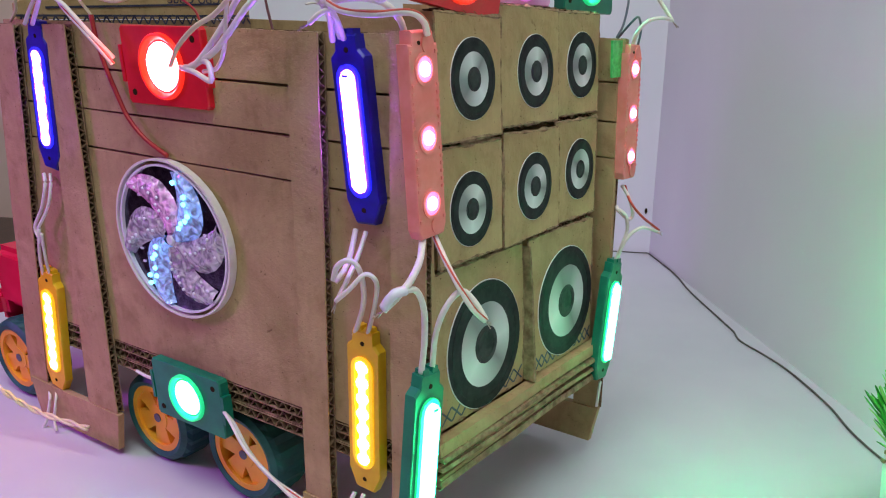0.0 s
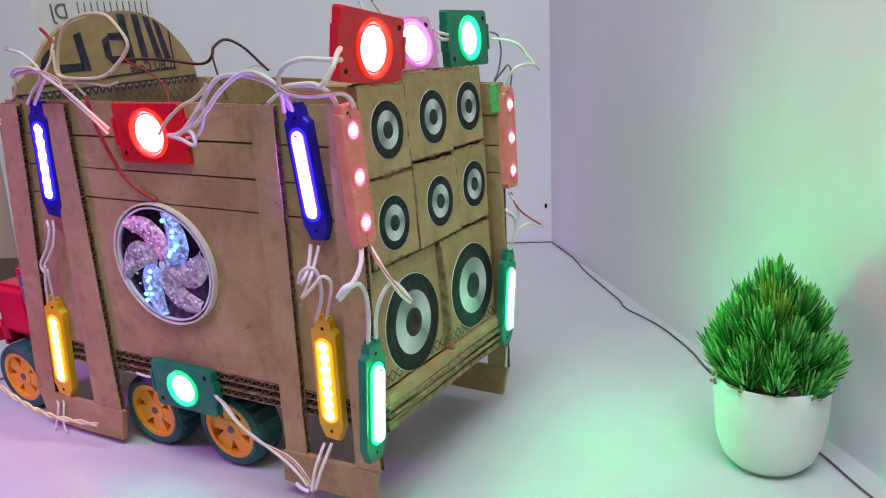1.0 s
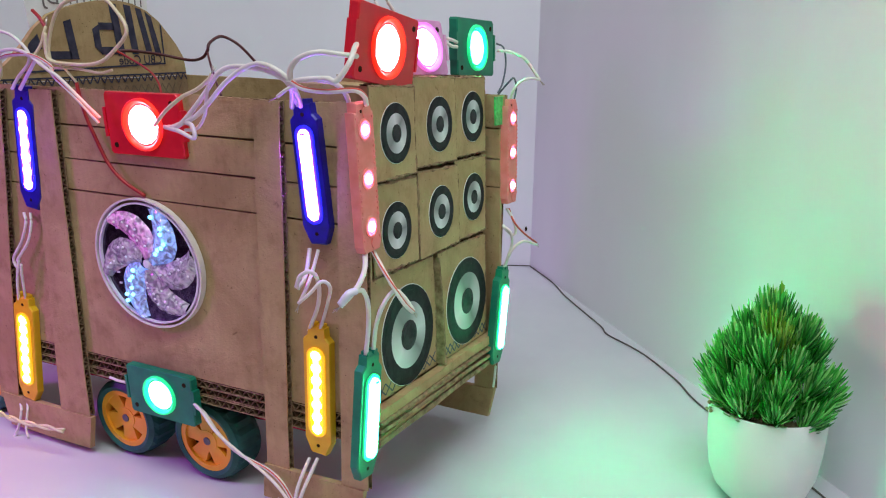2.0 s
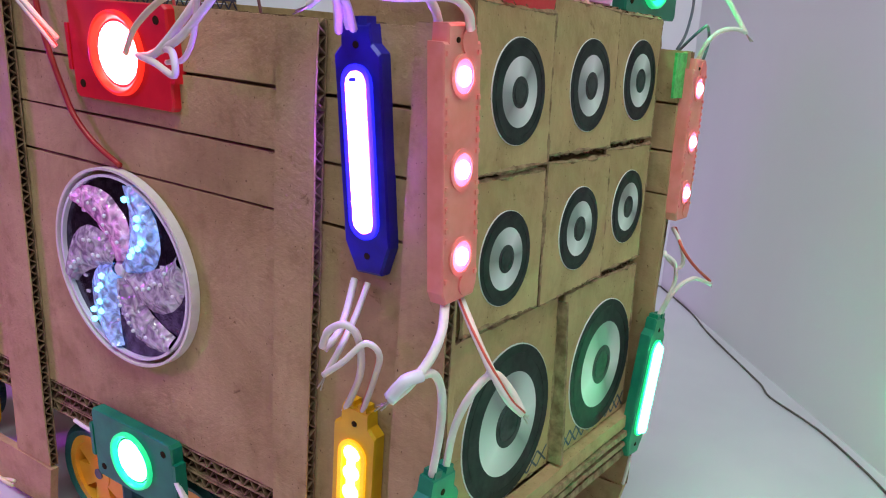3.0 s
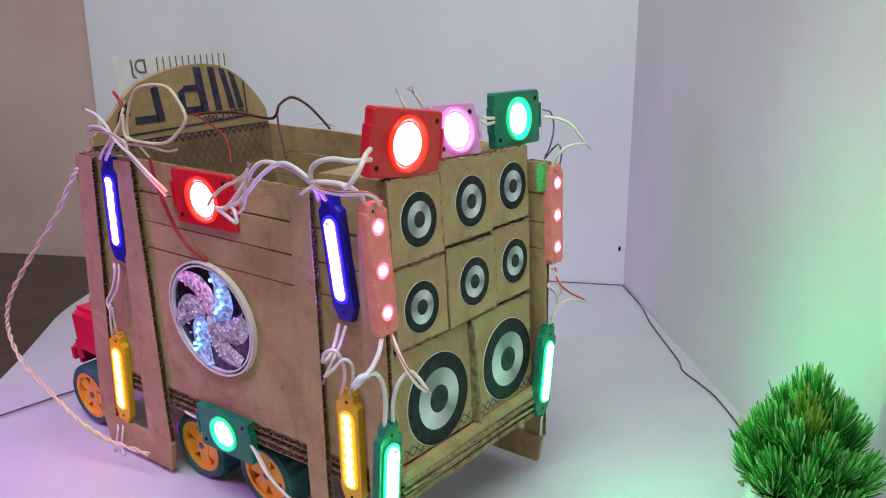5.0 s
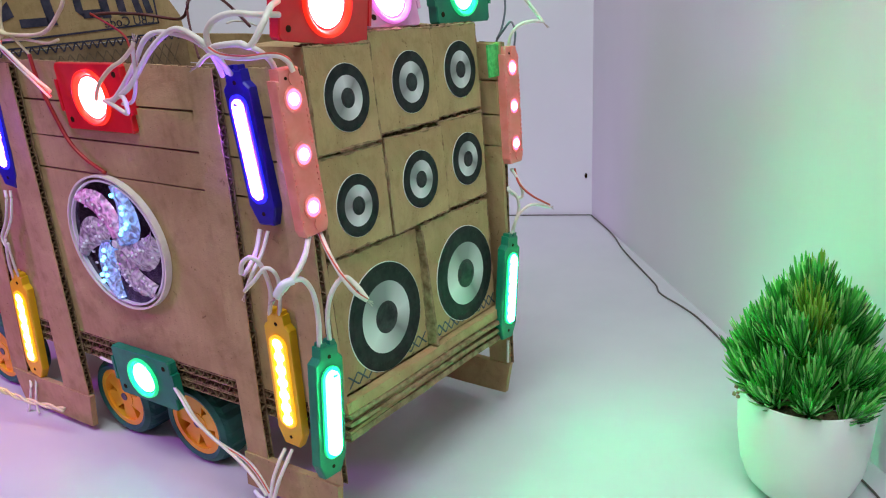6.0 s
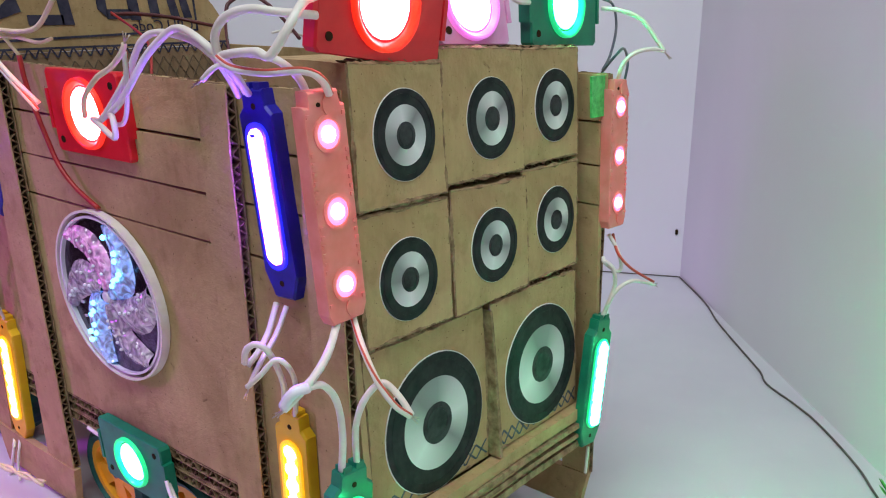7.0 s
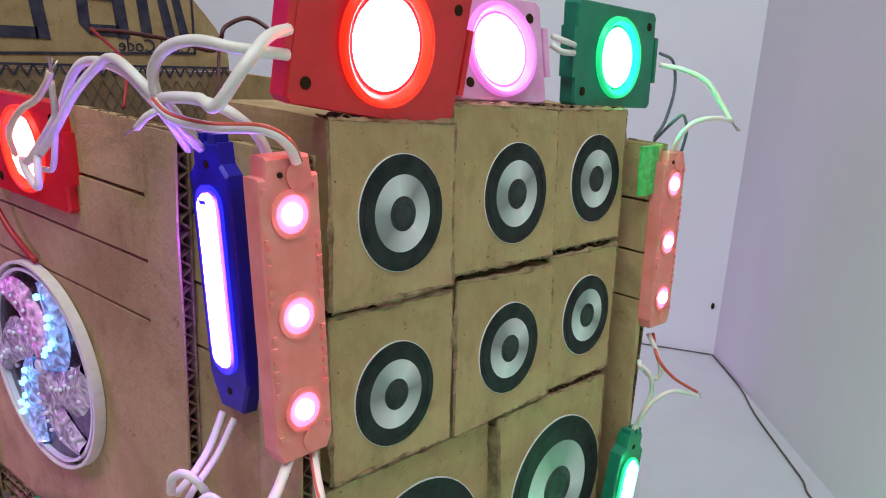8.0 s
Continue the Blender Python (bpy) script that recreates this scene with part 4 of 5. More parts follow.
XS = XW - 0.0004
bar_lamp((XS + 0.0006, 0.0348, 0.2388), (0, -0.060, -1), (0, -1, 0), "blue", 0.082, 0.0185, 0, "deep blue light bar shining blue-white on the corner post")
bar_lamp((XS, 0.2725, 0.2360), (0, 0.125, -1), (0, -1, 0), "blue", 0.085, 0.0205, 6, "deep blue light bar shining blue-white on the front post")
bar_lamp((XS, 0.0410, 0.1005), (0, 0.060, -1), (0, -1, 0), "yellow", 0.089, 0.0195, 7, "yellow light bar shining warm yellow on the corner post")
bar_lamp((XS, 0.3145, 0.0780), (0, 0.17, -1), (0, -1, 0), "yellow", 0.090, 0.0210, 7, "yellow light bar shining warm yellow on the front post")
bar_lamp((0.0205, 0.0015, 0.0985), (-0.10, 0.05, -1), (1, 0, 0), "green", 0.080, 0.0215, 0, "green light bar shining white-green on the near post edge")
bar_lamp((0.2185, 0.0015, 0.1060), (-0.15, 0.04, -1), (1, 0, 0), "green", 0.079, 0.0215, 7, "green light bar shining white-green on the far post edge")
three_lamp((0.0272, -0.0012, 0.2410), (0.030, 0, -1), (1, 0, 0), 0.083, 0.0185, "salmon light strip with three rose lamps on the near post")
three_lamp((0.2348, -0.0010, 0.2375), (-0.02, 0, -1), (1, 0, 0), 0.080, 0.0185, "salmon light strip with three rose lamps on the far post")
square_lamp((XW + 0.0024, 0.1612, 0.2600), (0, -1, 0.01), (0, 0, 1), "red", 0.063, 0.040, "red square lamp glowing on the cardboard side")
square_lamp((XW - 0.0015, 0.1755, 0.0700), (0, -1, 0.0), (0.0, 0.16, 1), "green", 0.060, 0.037, "green square lamp glowing below the cardboard side", 0.0145, GLOW_GREEN_SOFT)
square_lamp((0.0690, 0.0075, 0.3112), (1, 0.0, -0.12), (0.12, -0.10, 1), "red", 0.066, 0.0420, "red square lamp glowing on top of the speaker boxes", 0.0175)
square_lamp((0.1335, 0.0165, 0.3115), (1, -0.16, 0.0), (0, 0.16, 1), "pink", 0.042, 0.035, "pink square lamp glowing on top of the speaker boxes", 0.0155)
square_lamp((0.2095, 0.0165, 0.3140), (1, 0.0, 0.0), (0.04, 0.0, 1), "green", 0.061, 0.040, "green square lamp glowing on top of the speaker boxes", 0.0160)


# ---- the round light disc on the side ----
def light_disc():
    cy, cz, sy = 0.1738, 0.1662, 1.045
    t = thing("light_disc", (XW, cy, cz), "round clear pinwheel light disc with white rim on the cardboard side", "light disc")
    pl = Plane((XW - 0.0004, cy, cz), (0, -1, 0), (0, 0, 1))
    R = 0.0452
    ell = lambda r, n=64: [(sy * u, v) for u, v in circle(r, n)]
    part("rim", ring(bmesh.new(), pl, ell(R - 0.0012), ell(R), 0.0, 0.0046), WIRE, t, "milky white plastic rim")
    part("inner_rim", ring(bmesh.new(), pl, ell(R - 0.0042), ell(R - 0.0030), 0.0, 0.0040), TAPE, t)
    part("base", slab(bmesh.new(), pl, ell(R - 0.003), 0.0, 0.0018), DISC, t, "dark mirror base")
    for k in range(6):
        a0 = math.radians(60 * k + 22)
        bm = bmesh.new()
        rows = []
        for i in range(9):
            f = i / 8
            rr = 0.004 + f * (R - 0.0085)
            a = a0 + 0.95 * f ** 1.2
            half = 0.0022 + 0.0078 * math.sin(math.pi * min(1, f * 0.86 + 0.06)) ** 0.9
            c = Vector((math.cos(a), math.sin(a))) * rr
            e = Vector((-math.sin(a + 0.45), math.cos(a + 0.45)))
            row = []
            for j in range(5):
                s = j / 4 * 2 - 1
                q = c + e * half * s
                row.append(bm.verts.new(pl(sy * q.x, q.y, 0.0019 + 0.0036 * (1 - s * s) + 0.0009 * noise.noise(Vector((q.x * 400, q.y * 400, k))))))
            rows.append(row)
        for i in range(8):
            for j in range(4):
                bm.faces.new((rows[i][j], rows[i][j + 1], rows[i + 1][j + 1], rows[i + 1][j]))
        lit = {0: GLOW_FAN_B, 3: GLOW_FAN_B}.get(k)
        p = part("petal", bm, {0: PETAL_B, 3: PETAL_B, 1: PETAL_P}.get(k, PETAL), t, "crumpled clear petal")
        rnd = random.Random(k)
        for i in range(7):
            f = 0.25 + 0.1 * i
            rr = 0.004 + f * (R - 0.0085)
            a = a0 + 0.95 * f ** 1.2 + rnd.uniform(-0.22, 0.22)
            q = Vector((math.cos(a), math.sin(a))) * rr
            bm = bmesh.new()
            bmesh.ops.create_icosphere(bm, subdivisions=1, radius=0.0016 if lit else 0.0010, matrix=Matrix.Translation(pl(sy * q.x, q.y, 0.0056)))
            part("light_point", bm, lit if lit else TAPE, p, smooth=True)
    part("hub", slab(bmesh.new(), pl, circle(0.0035, 16), 0.0015, 0.0052, 0.001), TAPE, t)
    rnd = random.Random(9)
    for k in range(16):
        a, rr = rnd.uniform(0, 6.28), rnd.uniform(0.02, R - 0.008)
        bm = bmesh.new()
        slab(bm, pl, [(sy * (rr * math.cos(a)) + x, rr * math.sin(a) + y) for x, y in ((-0.001, -0.0006), (0.001, -0.0006), (0.001, 0.0006), (-0.001, 0.0006))], 0.0017, 0.0026)
        part("chip", bm, TAPE, t)


light_disc()

# paper sign behind the headboard
sign = thing("paper_sign", (0.14, 0.309, 0.28), "white paper sign with mirrored pencil writing behind the headboard", "paper sign")
bm = bmesh.new()
hexa(bm, [(0.078, 0.3075, 0.283), (0.193, 0.3075, 0.283), (0.193, 0.308, 0.283), (0.078, 0.308, 0.283)], [(0.076, 0.3075, 0.3505), (0.194, 0.3075, 0.3525), (0.194, 0.308, 0.3525), (0.076, 0.308, 0.3505)])
part("sheet", bm, PAPER, sign)
for k in range(6):
    x0 = 0.116 + k * 0.0128
    for dx in (0.0, 0.0062):
        bm = bmesh.new()
        hexa(bm, [(x0 + dx, 0.3074, 0.3360), (x0 + dx + 0.0010, 0.3074, 0.3360), (x0 + dx + 0.0010, 0.3071, 0.3360), (x0 + dx, 0.3071, 0.3360)],
             [(x0 + dx + 0.0004, 0.3074, 0.3475), (x0 + dx + 0.0014, 0.3074, 0.3475), (x0 + dx + 0.0014, 0.3071, 0.3475), (x0 + dx + 0.0004, 0.3071, 0.3475)])
        part("pencil_mark", bm, PENCIL, sign)
writing("DJ", 0.0165, (0.0985, 0.3072, 0.3355), -1, PENCIL, sign)


# ---- the potted plant ----
def potted_plant(x, y):
    t = thing("potted_plant", (x, y, 0), "small bushy green artificial plant in a round white pot", "potted plant", leaning=False)
    prof = [(0.0, 0.0), (0.020, 0.0), (0.029, 0.002), (0.0360, 0.009), (0.0410, 0.021), (0.0435, 0.038), (0.0447, 0.056), (0.0450, 0.0690), (0.0442, 0.0700), (0.0428, 0.0690), (0.0422, 0.060), (0.0, 0.060)]
    bm = bmesh.new()
    n = 48
    rows = [[bm.verts.new((x + r * 0.89 * math.cos(2 * math.pi * i / n), y + r * 0.89 * math.sin(2 * math.pi * i / n), z)) for i in range(n)] if r else [bm.verts.new((x, y, z))] for r, z in prof]
    for a, b in zip(rows, rows[1:]):
        for i in range(n):
            j = (i + 1) % n
            if len(a) == 1:
                bm.faces.new((a[0], b[i], b[j]))
            elif len(b) == 1:
                bm.faces.new((a[i], a[j], b[0]))
            else:
                bm.faces.new((a[i], a[j], b[j], b[i]))
    part("pot", bm, POT, t, "smooth white pot", leaning=False, smooth=True)
    bm = bmesh.new()
    for k in range(60):
        rnd = random.Random(k)
        a, r = rnd.uniform(0, 6.28), 0.031 * math.sqrt(rnd.random())
        bmesh.ops.create_icosphere(bm, subdivisions=1, radius=rnd.uniform(0.003, 0.006), matrix=Matrix.Translation((x + r * math.cos(a), y + r * math.sin(a), 0.061)))
    part("soil_filling", bm, SOIL, t, leaning=False)
    bm = bmesh.new()
    for k in range(9):
        rnd = random.Random(40 + k)
        bmesh.ops.create_icosphere(bm, subdivisions=1, radius=rnd.uniform(0.0008, 0.0018), matrix=Matrix.Translation((x - 0.0185 + rnd.uniform(-0.004, 0.004), y + 0.0365 + rnd.uniform(-0.003, 0.003), 0.0695 + rnd.uniform(-0.006, 0.002))))
    part("moss_tuft", bm, MOSS, t, "pale dried moss over the rim", leaning=False)
    rnd = random.Random(3)
    sprigs = []
    for ring_r, z, n_s, tilt in ((0.031, 0.070, 10, 0.85), (0.028, 0.084, 9, 0.62), (0.021, 0.097, 7, 0.5), (0.016, 0.107, 6, 0.4), (0.007, 0.117, 4, 0.2), (0.0, 0.121, 1, 0.0)):
        for k in range(n_s):
            a = 2 * math.pi * (k + rnd.uniform(-0.25, 0.25)) / n_s + z * 40
            sprigs.append((Vector((ring_r * math.cos(a), ring_r * math.sin(a), z + rnd.uniform(-0.006, 0.006))), Vector((math.cos(a) * math.sin(tilt), math.sin(a) * math.sin(tilt), math.cos(tilt)))))
    for n_sprig, (c, d) in enumerate(sprigs):
        bm = bmesh.new()
        base = Vector((x, y, 0)) + c
        tube(bm, [Vector((x, y, 0.062)) + Vector((c.x * 0.3, c.y * 0.3, 0)), base - d * 0.004, base + d * 0.008], 0.0016, 5)
        e1 = d.orthogonal().normalized()
        e2 = d.cross(e1)
        for k in range(66):
            ang = k * 2.39996 + rnd.uniform(-0.2, 0.2)
            f0 = (k + 0.5) / 66
            ax = e1 * math.cos(ang) + e2 * math.sin(ang)
            dirn = (d * (0.5 + 0.9 * f0) + ax * (0.95 - 0.62 * f0)).normalized()
            ln = rnd.uniform(0.0108, 0.0155) * (1.0 if f0 < 0.8 else 0.85)
            root = base + d * (-0.004 + 0.014 * f0) + ax * 0.0015
            bend = (d * 0.5 + Vector((0, 0, 0.85))) * ln * rnd.uniform(0.35, 0.70)
            sidev = dirn.cross(d + ax * 0.01).normalized()
            up = dirn.cross(sidev).normalized()
            prev = None
            for f, w in ((0, 0.0006), (0.3, 0.00085), (0.7, 0.00085), (0.93, 0.0007), (1.0, 0.0003)):
                q = root + dirn * ln * f + bend * f * f
                row = [bm.verts.new(q + sidev * w), bm.verts.new(q + up * w * 0.75), bm.verts.new(q - sidev * w), bm.verts.new(q - up * w * 0.55)]
                if prev:
                    for i in range(4):
                        bm.faces.new((prev[i], prev[(i + 1) % 4], row[(i + 1) % 4], row[i]))
                else:
                    bm.faces.new(row[::-1])
                prev = row
            bm.faces.new(prev)
        pale = n_sprig in (31, 33, 35) or (d.x > 0.35 and c.z > 0.1 and n_sprig % 2)
        part("sprig", bm, LEAF_PALE if pale else LEAF, t, "yellow-green tuft of blades" if pale else "", leaning=False)
    return t


potted_plant(0.2185, -0.2040)


def twisted_cable(points):
    """Two cream wires twisted round each other."""
    line = smooth_line(points, 22)
    t = thing("supply_cable", line[0], "cream two-core cable twisted and hanging down to the sheet", "cable")
    for s in (0, math.pi):
        pts = []
        for i, q in enumerate(line):
            d = (line[min(i + 1, len(line) - 1)] - line[max(i - 1, 0)]).normalized()
            a = d.cross(Vector((0.3, 0.2, 0.93))).normalized()
            b = d.cross(a)
            w = i * 0.42 + s
            pts.append(q + (a * math.cos(w) + b * math.sin(w)) * 0.0012)
        part("core_wire", tube(bmesh.new(), pts, 0.0011, 7), CREAM, t, smooth=True)


# ---- loose wires ----
wire([(0.0289, 0.0410, 0.2810), (0.0225, 0.0360, 0.2880), (0.0148, 0.0300, 0.2920), (0.0124, 0.0280, 0.2990), (0.0119, 0.0210, 0.3050), (0.0132, 0.0100, 0.3080), (0.0181, 0.0000, 0.3070), (0.0320, -0.0010, 0.3060)], 0.0015)
wire([(0.0289, 0.0380, 0.2810), (0.0196, 0.0320, 0.2890), (0.0129, 0.0250, 0.2930), (0.0101, 0.0050, 0.2950), (0.0100, -0.0020, 0.2940), (0.0138, -0.0080, 0.3030), (0.0224, -0.0060, 0.3100), (0.0325, -0.0010, 0.3120)], 0.0015)
wire([(0.0118, 0.0270, 0.2920), (0.0116, 0.0190, 0.2890), (0.0145, 0.0070, 0.2880), (0.0196, -0.0060, 0.2890), (0.0243, -0.0090, 0.2860), (0.0279, -0.0080, 0.2810)], 0.0014, WIRE, "white wire with a red stripe", True)
wire([(0.0138, 0.0320, 0.2920), (0.0140, 0.0140, 0.2940), (0.0178, 0.0040, 0.2920), (0.0243, 0.0020, 0.2860), (0.0277, 0.0020, 0.2790)], 0.0014)
wire([(0.0296, 0.0380, 0.2780), (0.0261, 0.0370, 0.2830), (0.0156, 0.0300, 0.2890), (0.0125, 0.0320, 0.2880), (0.0121, 0.0380, 0.2840)], 0.0010, WIRE, "white wire with frayed end above the blue bar", False, 1)
wire([(0.0295, 0.0420, 0.2770), (0.0184, 0.0330, 0.2870), (0.0130, 0.0340, 0.2940), (0.0153, 0.0490, 0.2980), (0.0184, 0.0710, 0.2990), (0.0181, 0.0820, 0.2950), (0.0181, 0.0930, 0.2840), (0.0163, 0.1020, 0.2740), (0.0144, 0.1130, 0.2640), (0.0183, 0.1260, 0.2620)], 0.0014)
wire([(0.0296, 0.0360, 0.2780), (0.0184, 0.0300, 0.2870), (0.0122, 0.0330, 0.2960), (0.0126, 0.0460, 0.3010), (0.0154, 0.0600, 0.2990), (0.0147, 0.0750, 0.2900), (0.0136, 0.0880, 0.2780), (0.0139, 0.1010, 0.2690), (0.0183, 0.1230, 0.2620)], 0.0014)
wire([(0.0203, 0.1380, 0.2620), (0.0121, 0.1200, 0.2720), (0.0099, 0.1040, 0.2810), (0.0103, 0.0920, 0.2860), (0.0098, 0.0820, 0.2920), (0.0101, 0.0800, 0.2950)], 0.0011, CREAM, "thin cream wire looping from the red lamp", False, 1)
wire([(0.0118, 0.0840, 0.2920), (0.0140, 0.0890, 0.2820), (0.0140, 0.0920, 0.2710), (0.0164, 0.1010, 0.2630), (0.0182, 0.1120, 0.2610)], 0.0010, WIRE, "thin white wire with a red stripe", True)
wire([(0.0183, 0.1280, 0.2620), (0.0122, 0.1110, 0.2610), (0.0099, 0.0980, 0.2580), (0.0115, 0.1000, 0.2650), (0.0156, 0.1090, 0.2660)], 0.0013)
wire([(0.0296, 0.2740, 0.2780), (0.0283, 0.2640, 0.2860), (0.0242, 0.2460, 0.2960), (0.0238, 0.2450, 0.3040), (0.0236, 0.2570, 0.3130), (0.0239, 0.2700, 0.3160)], 0.0011, WIRE, "white wire rising from the front blue bar", False, 1)
wire([(0.0296, 0.2660, 0.2780), (0.0256, 0.2500, 0.2890), (0.0223, 0.2370, 0.2980), (0.0215, 0.2370, 0.3000), (0.0238, 0.2540, 0.3040), (0.0258, 0.2720, 0.3030), (0.0302, 0.2840, 0.2970), (0.0285, 0.2700, 0.3000), (0.0216, 0.2390, 0.3010), (0.0201, 0.2210, 0.2950), (0.0196, 0.2190, 0.2890), (0.0195, 0.2030, 0.2770), (0.0261, 0.1920, 0.2600)], 0.0012, WIRE, "white wire with a red stripe", True)
wire([(0.0215, 0.2390, 0.3000), (0.0179, 0.2220, 0.2930), (0.0185, 0.2130, 0.2880), (0.0205, 0.2000, 0.2760), (0.0274, 0.1920, 0.2630)], 0.0012)
wire([(0.0242, 0.2440, 0.2970), (0.0281, 0.2370, 0.3070), (0.0298, 0.2340, 0.3150), (0.0321, 0.2340, 0.3190)], 0.0010, CREAM, "thin cream wire with bare end", False, 1)
wire([(0.0320, 0.2340, 0.3180), (0.0336, 0.2410, 0.3250), (0.0360, 0.2490, 0.3290)], 0.0012, REDWIRE, "short red wire end over the headboard")
wire([(0.0244, 0.2410, 0.2990), (0.0301, 0.2340, 0.2950), (0.0340, 0.2370, 0.3060), (0.0364, 0.2320, 0.3220), (0.0363, 0.2200, 0.3330), (0.0356, 0.2000, 0.3370), (0.0356, 0.1830, 0.3360), (0.0340, 0.1720, 0.3290), (0.0319, 0.1630, 0.3170), (0.0319, 0.1760, 0.3050), (0.0322, 0.1930, 0.2970), (0.0302, 0.2170, 0.2960), (0.0284, 0.2320, 0.2990), (0.0298, 0.2330, 0.3150)], 0.0012, CREAM, "cream wire looped in a ring over the truck")
wire([(0.0299, 0.2330, 0.2930), (0.0319, 0.2110, 0.2930), (0.0337, 0.1930, 0.2910), (0.0359, 0.1840, 0.2930)], 0.0009, CREAM, "thin cream wire lying behind the lamp")
wire([(0.0304, 0.2350, 0.2990), (0.0301, 0.2230, 0.2950), (0.0325, 0.2180, 0.2880), (0.0341, 0.2160, 0.2840)], 0.0009, CREAM, "thin cream wire reaching the red wire")
wire([(0.0341, 0.2160, 0.2840), (0.0333, 0.2140, 0.2740), (0.0331, 0.2100, 0.2600), (0.0327, 0.2020, 0.2430), (0.0326, 0.1950, 0.2310), (0.0338, 0.1850, 0.2210), (0.0351, 0.1700, 0.2130)], 0.0013, REDWIRE, "red wire running down to the light disc")
wire([(0.0342, 0.2870, 0.2970), (0.0363, 0.2920, 0.2860), (0.0377, 0.3020, 0.2790)], 0.0009, CREAM, "thin cream wire end beside the post")
wire([(0.1188, 0.2700, 0.3030), (0.1187, 0.2400, 0.2900), (0.1089, 0.2200, 0.2810), (0.1009, 0.2100, 0.2690)], 0.0008, REDWIRE, "thin red wire hanging inside the truck")
wire([(0.1187, 0.2700, 0.3020), (0.1367, 0.2700, 0.3020), (0.1644, 0.2700, 0.2990), (0.1741, 0.2500, 0.2950), (0.1672, 0.2300, 0.2970), (0.1638, 0.2200, 0.3030), (0.1673, 0.2200, 0.3090), (0.1817, 0.2200, 0.3140), (0.1892, 0.2100, 0.3080), (0.1961, 0.2000, 0.2950), (0.1936, 0.1900, 0.2890)], 0.0012, DARKWIRE, "dark maroon wire arching over the truck")
wire([(0.1637, 0.2200, 0.3020), (0.1549, 0.2100, 0.2930), (0.1479, 0.2000, 0.2810), (0.1410, 0.1900, 0.2710)], 0.0009, DARKWIRE, "dark thin wire hanging inside the truck")
wire([(0.1808, 0.2000, 0.2920), (0.1889, 0.2000, 0.2930), (0.2017, 0.2000, 0.2910), (0.2095, 0.2000, 0.2880)], 0.0007, WIRE, "thin pale wire behind the lamps")
wire([(0.0335, 0.0400, 0.1940), (0.0257, 0.0370, 0.1850), (0.0163, 0.0330, 0.1800), (0.0119, 0.0350, 0.1750)], 0.0013)
wire([(0.0335, 0.0340, 0.1940), (0.0256, 0.0330, 0.1840), (0.0141, 0.0290, 0.1780), (0.0093, 0.0320, 0.1680)], 0.0011, WIRE, "white wire with a red stripe and bare end", True, 1)
wire([(0.0330, 0.0450, 0.1410), (0.0256, 0.0320, 0.1600), (0.0178, 0.0240, 0.1740), (0.0117, 0.0210, 0.1850), (0.0090, 0.0240, 0.1880), (0.0086, 0.0300, 0.1840), (0.0100, 0.0340, 0.1770)], 0.0013)
wire([(0.0331, 0.0370, 0.1420), (0.0259, 0.0250, 0.1630), (0.0161, 0.0150, 0.1780), (0.0125, 0.0180, 0.1820), (0.0089, 0.0240, 0.1750), (0.0083, 0.0320, 0.1680)], 0.0011, WIRE, "white wire with a red stripe", True)
wire([(0.0249, -0.0040, 0.1990), (0.0144, -0.0100, 0.1930), (0.0049, -0.0120, 0.1870), (-0.0026, -0.0100, 0.1810), (-0.0050, -0.0060, 0.1760)], 0.0015, WIRE, "white wire with frayed end", False, 1)
wire([(-0.0050, -0.0060, 0.1770), (-0.0034, -0.0100, 0.1830), (0.0016, -0.0120, 0.1840)], 0.0021, TAPE, "wire joint wrapped in shiny tape")
wire([(0.0016, -0.0120, 0.1840), (0.0085, -0.0120, 0.1820), (0.0156, -0.0100, 0.1720), (0.0193, -0.0070, 0.1560), (0.0198, -0.0040, 0.1390)], 0.0014)
wire([(0.0329, -0.0040, 0.1990), (0.0272, -0.0140, 0.1900), (0.0253, -0.0220, 0.1800), (0.0285, -0.0260, 0.1710), (0.0340, -0.0280, 0.1650)], 0.0013, WIRE, "white wire with a red stripe and bare end", True, 1)
wire([(0.0277, -0.0040, 0.1380), (0.0234, -0.0100, 0.1580), (0.0236, -0.0160, 0.1720), (0.0291, -0.0200, 0.1780), (0.0327, -0.0240, 0.1730), (0.0350, -0.0280, 0.1650)], 0.0013)
wire([(0.2324, -0.0030, 0.1930), (0.2318, -0.0080, 0.1860), (0.2340, -0.0100, 0.1760), (0.2326, -0.0080, 0.1720), (0.2261, -0.0040, 0.1780), (0.2283, -0.0020, 0.1800)], 0.0011)
wire([(0.2373, -0.0030, 0.1920), (0.2296, -0.0100, 0.1840), (0.2368, -0.0150, 0.1740), (0.2578, -0.0180, 0.1620)], 0.0008, STRIPE, "thin red and white wire")
wire([(0.2282, -0.0030, 0.1430), (0.2251, -0.0070, 0.1540), (0.2279, -0.0110, 0.1630), (0.2362, -0.0150, 0.1670), (0.2479, -0.0170, 0.1640), (0.2586, -0.0180, 0.1600)], 0.0011, WIRE, "white wire with bare end", False, 1)
wire([(0.2242, -0.0030, 0.1440), (0.2271, -0.0060, 0.1540), (0.2310, -0.0080, 0.1650), (0.2279, -0.0080, 0.1750), (0.2262, -0.0040, 0.1790)], 0.0011)
wire([(0.2164, 0.0000, 0.0630), (0.2183, 0.0020, 0.0510), (0.2206, 0.0040, 0.0420)], 0.0010)
wire([(0.2416, 0.0080, 0.3130), (0.2475, 0.0000, 0.3120), (0.2542, -0.0080, 0.3080), (0.2584, -0.0140, 0.2990), (0.2608, -0.0180, 0.2920)], 0.0012, WIRE, "white wire with frayed end", False, 1)
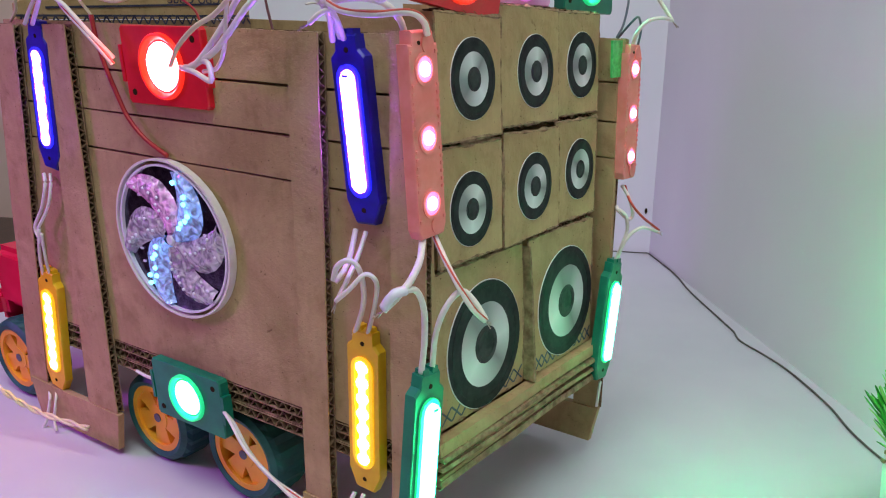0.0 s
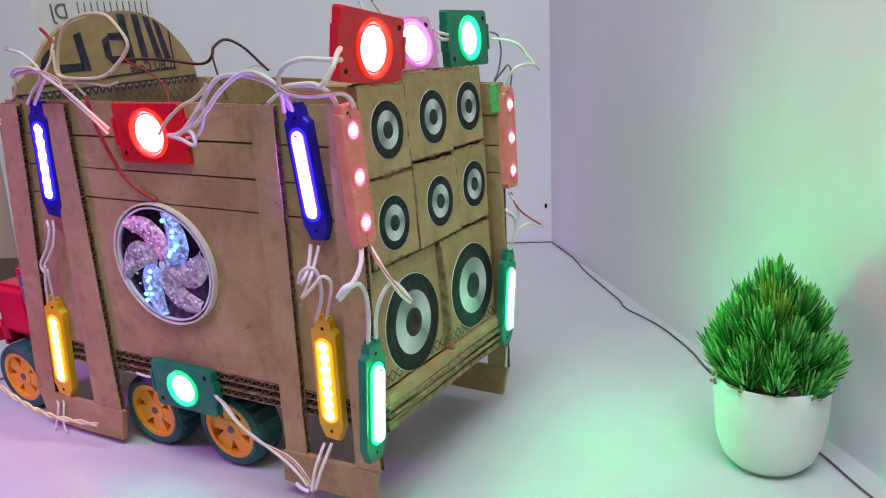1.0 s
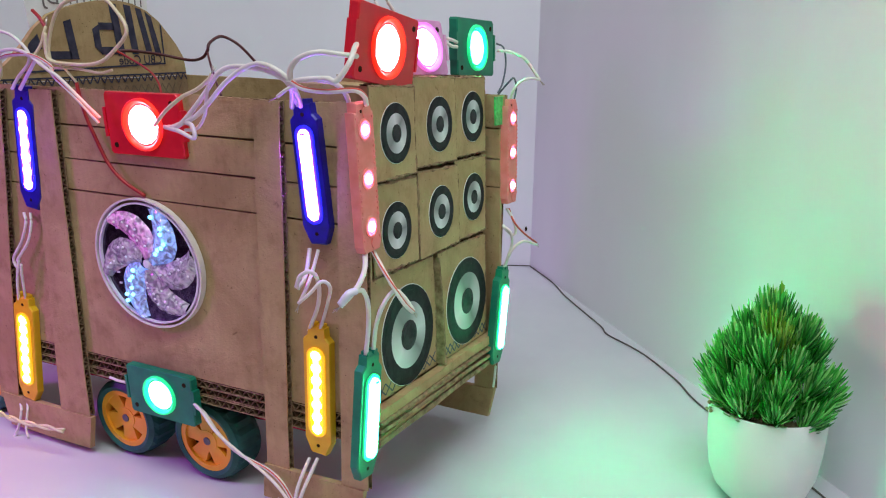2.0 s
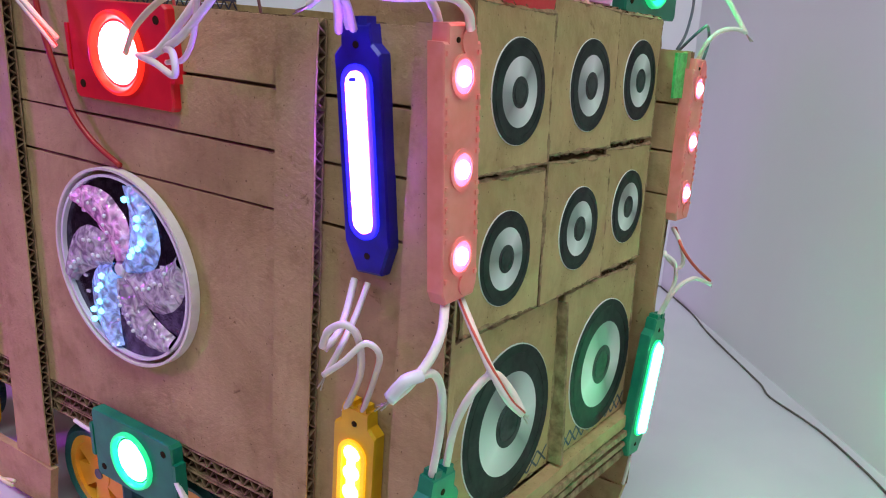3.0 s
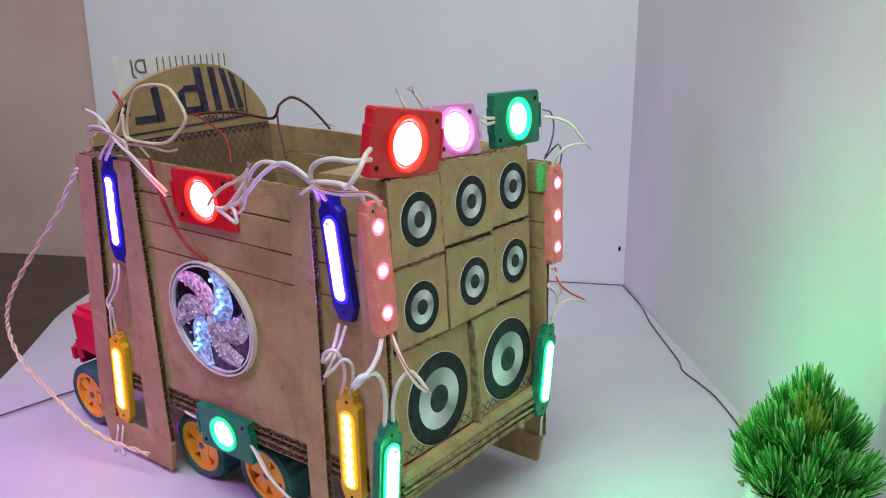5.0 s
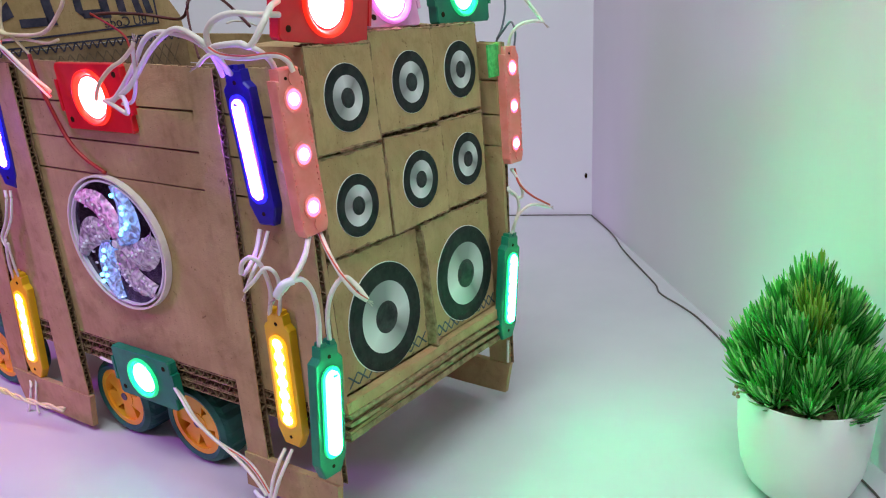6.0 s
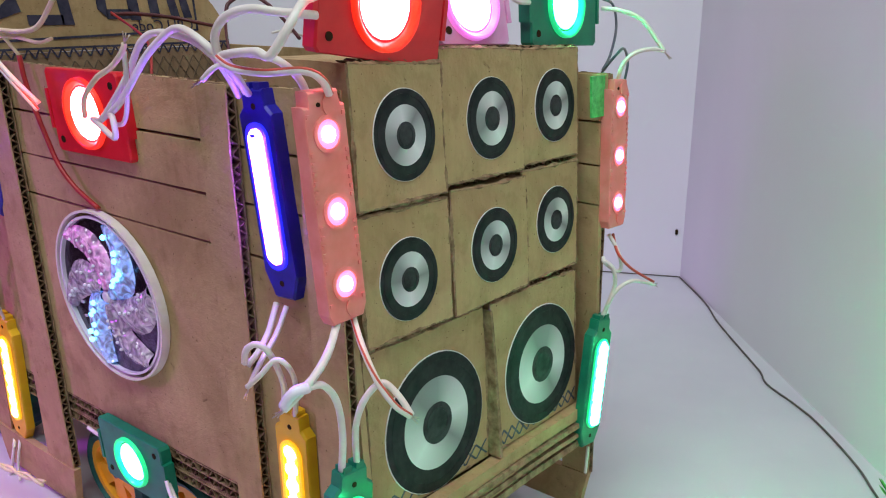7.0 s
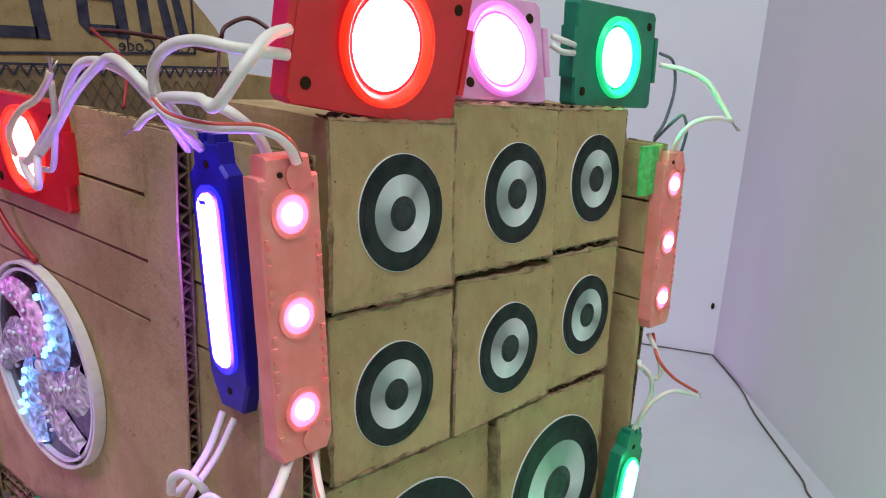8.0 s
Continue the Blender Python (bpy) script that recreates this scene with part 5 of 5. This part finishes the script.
wire([(0.2375, -0.0040, 0.2770), (0.2352, -0.0080, 0.2850), (0.2397, -0.0120, 0.2910), (0.2499, -0.0160, 0.2930), (0.2618, -0.0180, 0.2920)], 0.0011)
wire([(0.2455, -0.0040, 0.2770), (0.2443, -0.0060, 0.2860), (0.2399, -0.0060, 0.2930), (0.2397, -0.0020, 0.2900), (0.2411, 0.0040, 0.2840), (0.2428, 0.0080, 0.2800)], 0.0007, INK_BLUE, "thin bluish wire over the far post")
wire([(0.2450, 0.0100, 0.3180), (0.2538, 0.0080, 0.3150), (0.2578, 0.0080, 0.3030), (0.2516, 0.0080, 0.2890), (0.2469, 0.0100, 0.2810)], 0.0007, INK_BLUE, "thin bluish wire behind the green lamp")
wire([(0.1621, 0.0100, 0.3190), (0.1660, 0.0080, 0.3180), (0.1769, 0.0100, 0.3170)], 0.0012)
wire([(0.1619, 0.0100, 0.3160), (0.1657, 0.0080, 0.3140), (0.1767, 0.0100, 0.3140)], 0.0012)
wire([(0.0869, 0.0140, 0.3280), (0.0853, 0.0160, 0.3330), (0.0856, 0.0180, 0.3370)], 0.0010, WIRE, "short wire end above the red lamp", False, 1)
wire([(0.1030, 0.0140, 0.3290), (0.1014, 0.0160, 0.3340), (0.0997, 0.0180, 0.3380)], 0.0010, WIRE, "short wire end above the red lamp", False, 1)
wire([(0.0308, 0.1450, 0.0680), (0.0257, 0.1320, 0.0670), (0.0218, 0.1180, 0.0570), (0.0219, 0.1020, 0.0460), (0.0224, 0.0800, 0.0400), (0.0200, 0.0670, 0.0350), (0.0181, 0.0580, 0.0250), (0.0177, 0.0570, 0.0200)], 0.0013, WIRE, "white wire with a red stripe running to the corner", True)
wire([(0.0310, 0.1470, 0.0700), (0.0249, 0.1340, 0.0690), (0.0200, 0.1180, 0.0590), (0.0202, 0.1020, 0.0490), (0.0202, 0.0810, 0.0380), (0.0177, 0.0680, 0.0320), (0.0170, 0.0590, 0.0230)], 0.0011)
wire([(0.0323, 0.0520, 0.0510), (0.0258, 0.0520, 0.0450), (0.0199, 0.0540, 0.0340), (0.0167, 0.0560, 0.0200)], 0.0012, WIRE, "white wire with bare end", False, 1)
wire([(0.0315, 0.0450, 0.0530), (0.0259, 0.0460, 0.0460), (0.0200, 0.0490, 0.0350), (0.0169, 0.0530, 0.0220)], 0.0012)
wire([(0.0170, 0.0690, 0.0230), (0.0158, 0.0640, 0.0210), (0.0157, 0.0580, 0.0200)], 0.0015, TAPE, "short taped wire end")
wire([(0.0340, 0.2290, 0.0710), (0.0340, 0.2210, 0.0700), (0.0330, 0.2090, 0.0710)], 0.0011)
wire([(0.0331, 0.2900, 0.1890), (0.0296, 0.2850, 0.1830), (0.0293, 0.2930, 0.1680), (0.0291, 0.3050, 0.1540), (0.0285, 0.3030, 0.1470)], 0.0011, WIRE, "white wire between the front bars", False, 1)
wire([(0.0331, 0.2830, 0.1900), (0.0305, 0.2810, 0.1820), (0.0284, 0.2850, 0.1690), (0.0270, 0.2990, 0.1530)], 0.0010)
wire([(0.0329, 0.3140, 0.1160), (0.0290, 0.3070, 0.1290), (0.0279, 0.3030, 0.1400), (0.0271, 0.2970, 0.1540)], 0.0011)
wire([(0.0331, 0.3060, 0.1190), (0.0290, 0.3000, 0.1300), (0.0280, 0.2980, 0.1410), (0.0268, 0.2950, 0.1510)], 0.0010)
wire([(0.0335, 0.3370, 0.0290), (0.0279, 0.3300, 0.0220), (0.0256, 0.3350, 0.0070), (0.0239, 0.3390, -0.0010)], 0.0011)
wire([(0.0327, 0.3260, 0.0320), (0.0279, 0.3230, 0.0220), (0.0259, 0.3250, 0.0100), (0.0242, 0.3220, 0.0020)], 0.0010)
SUPPLY = [(0.0359, 0.3110, 0.2690), (0.0301, 0.3170, 0.2600), (0.0237, 0.3510, 0.2200), (0.0180, 0.4130, 0.1650), (0.0118, 0.4450, 0.1270), (0.0064, 0.4460, 0.0990), (-0.0004, 0.4170, 0.0780), (-0.0057, 0.3610, 0.0620), (-0.0023, 0.3340, 0.0440), (0.0084, 0.3120, 0.0280), (0.0180, 0.2690, 0.0240)]
twisted_cable(SUPPLY)
wire([(-0.0117, 0.4860, 0.0030), (0.0223, 0.4830, 0.0030), (0.0593, 0.4800, 0.0030), (0.0833, 0.4760, 0.0030)], 0.0010, CABLE, "thin dark cable on the white sheet", name="floor_cable")
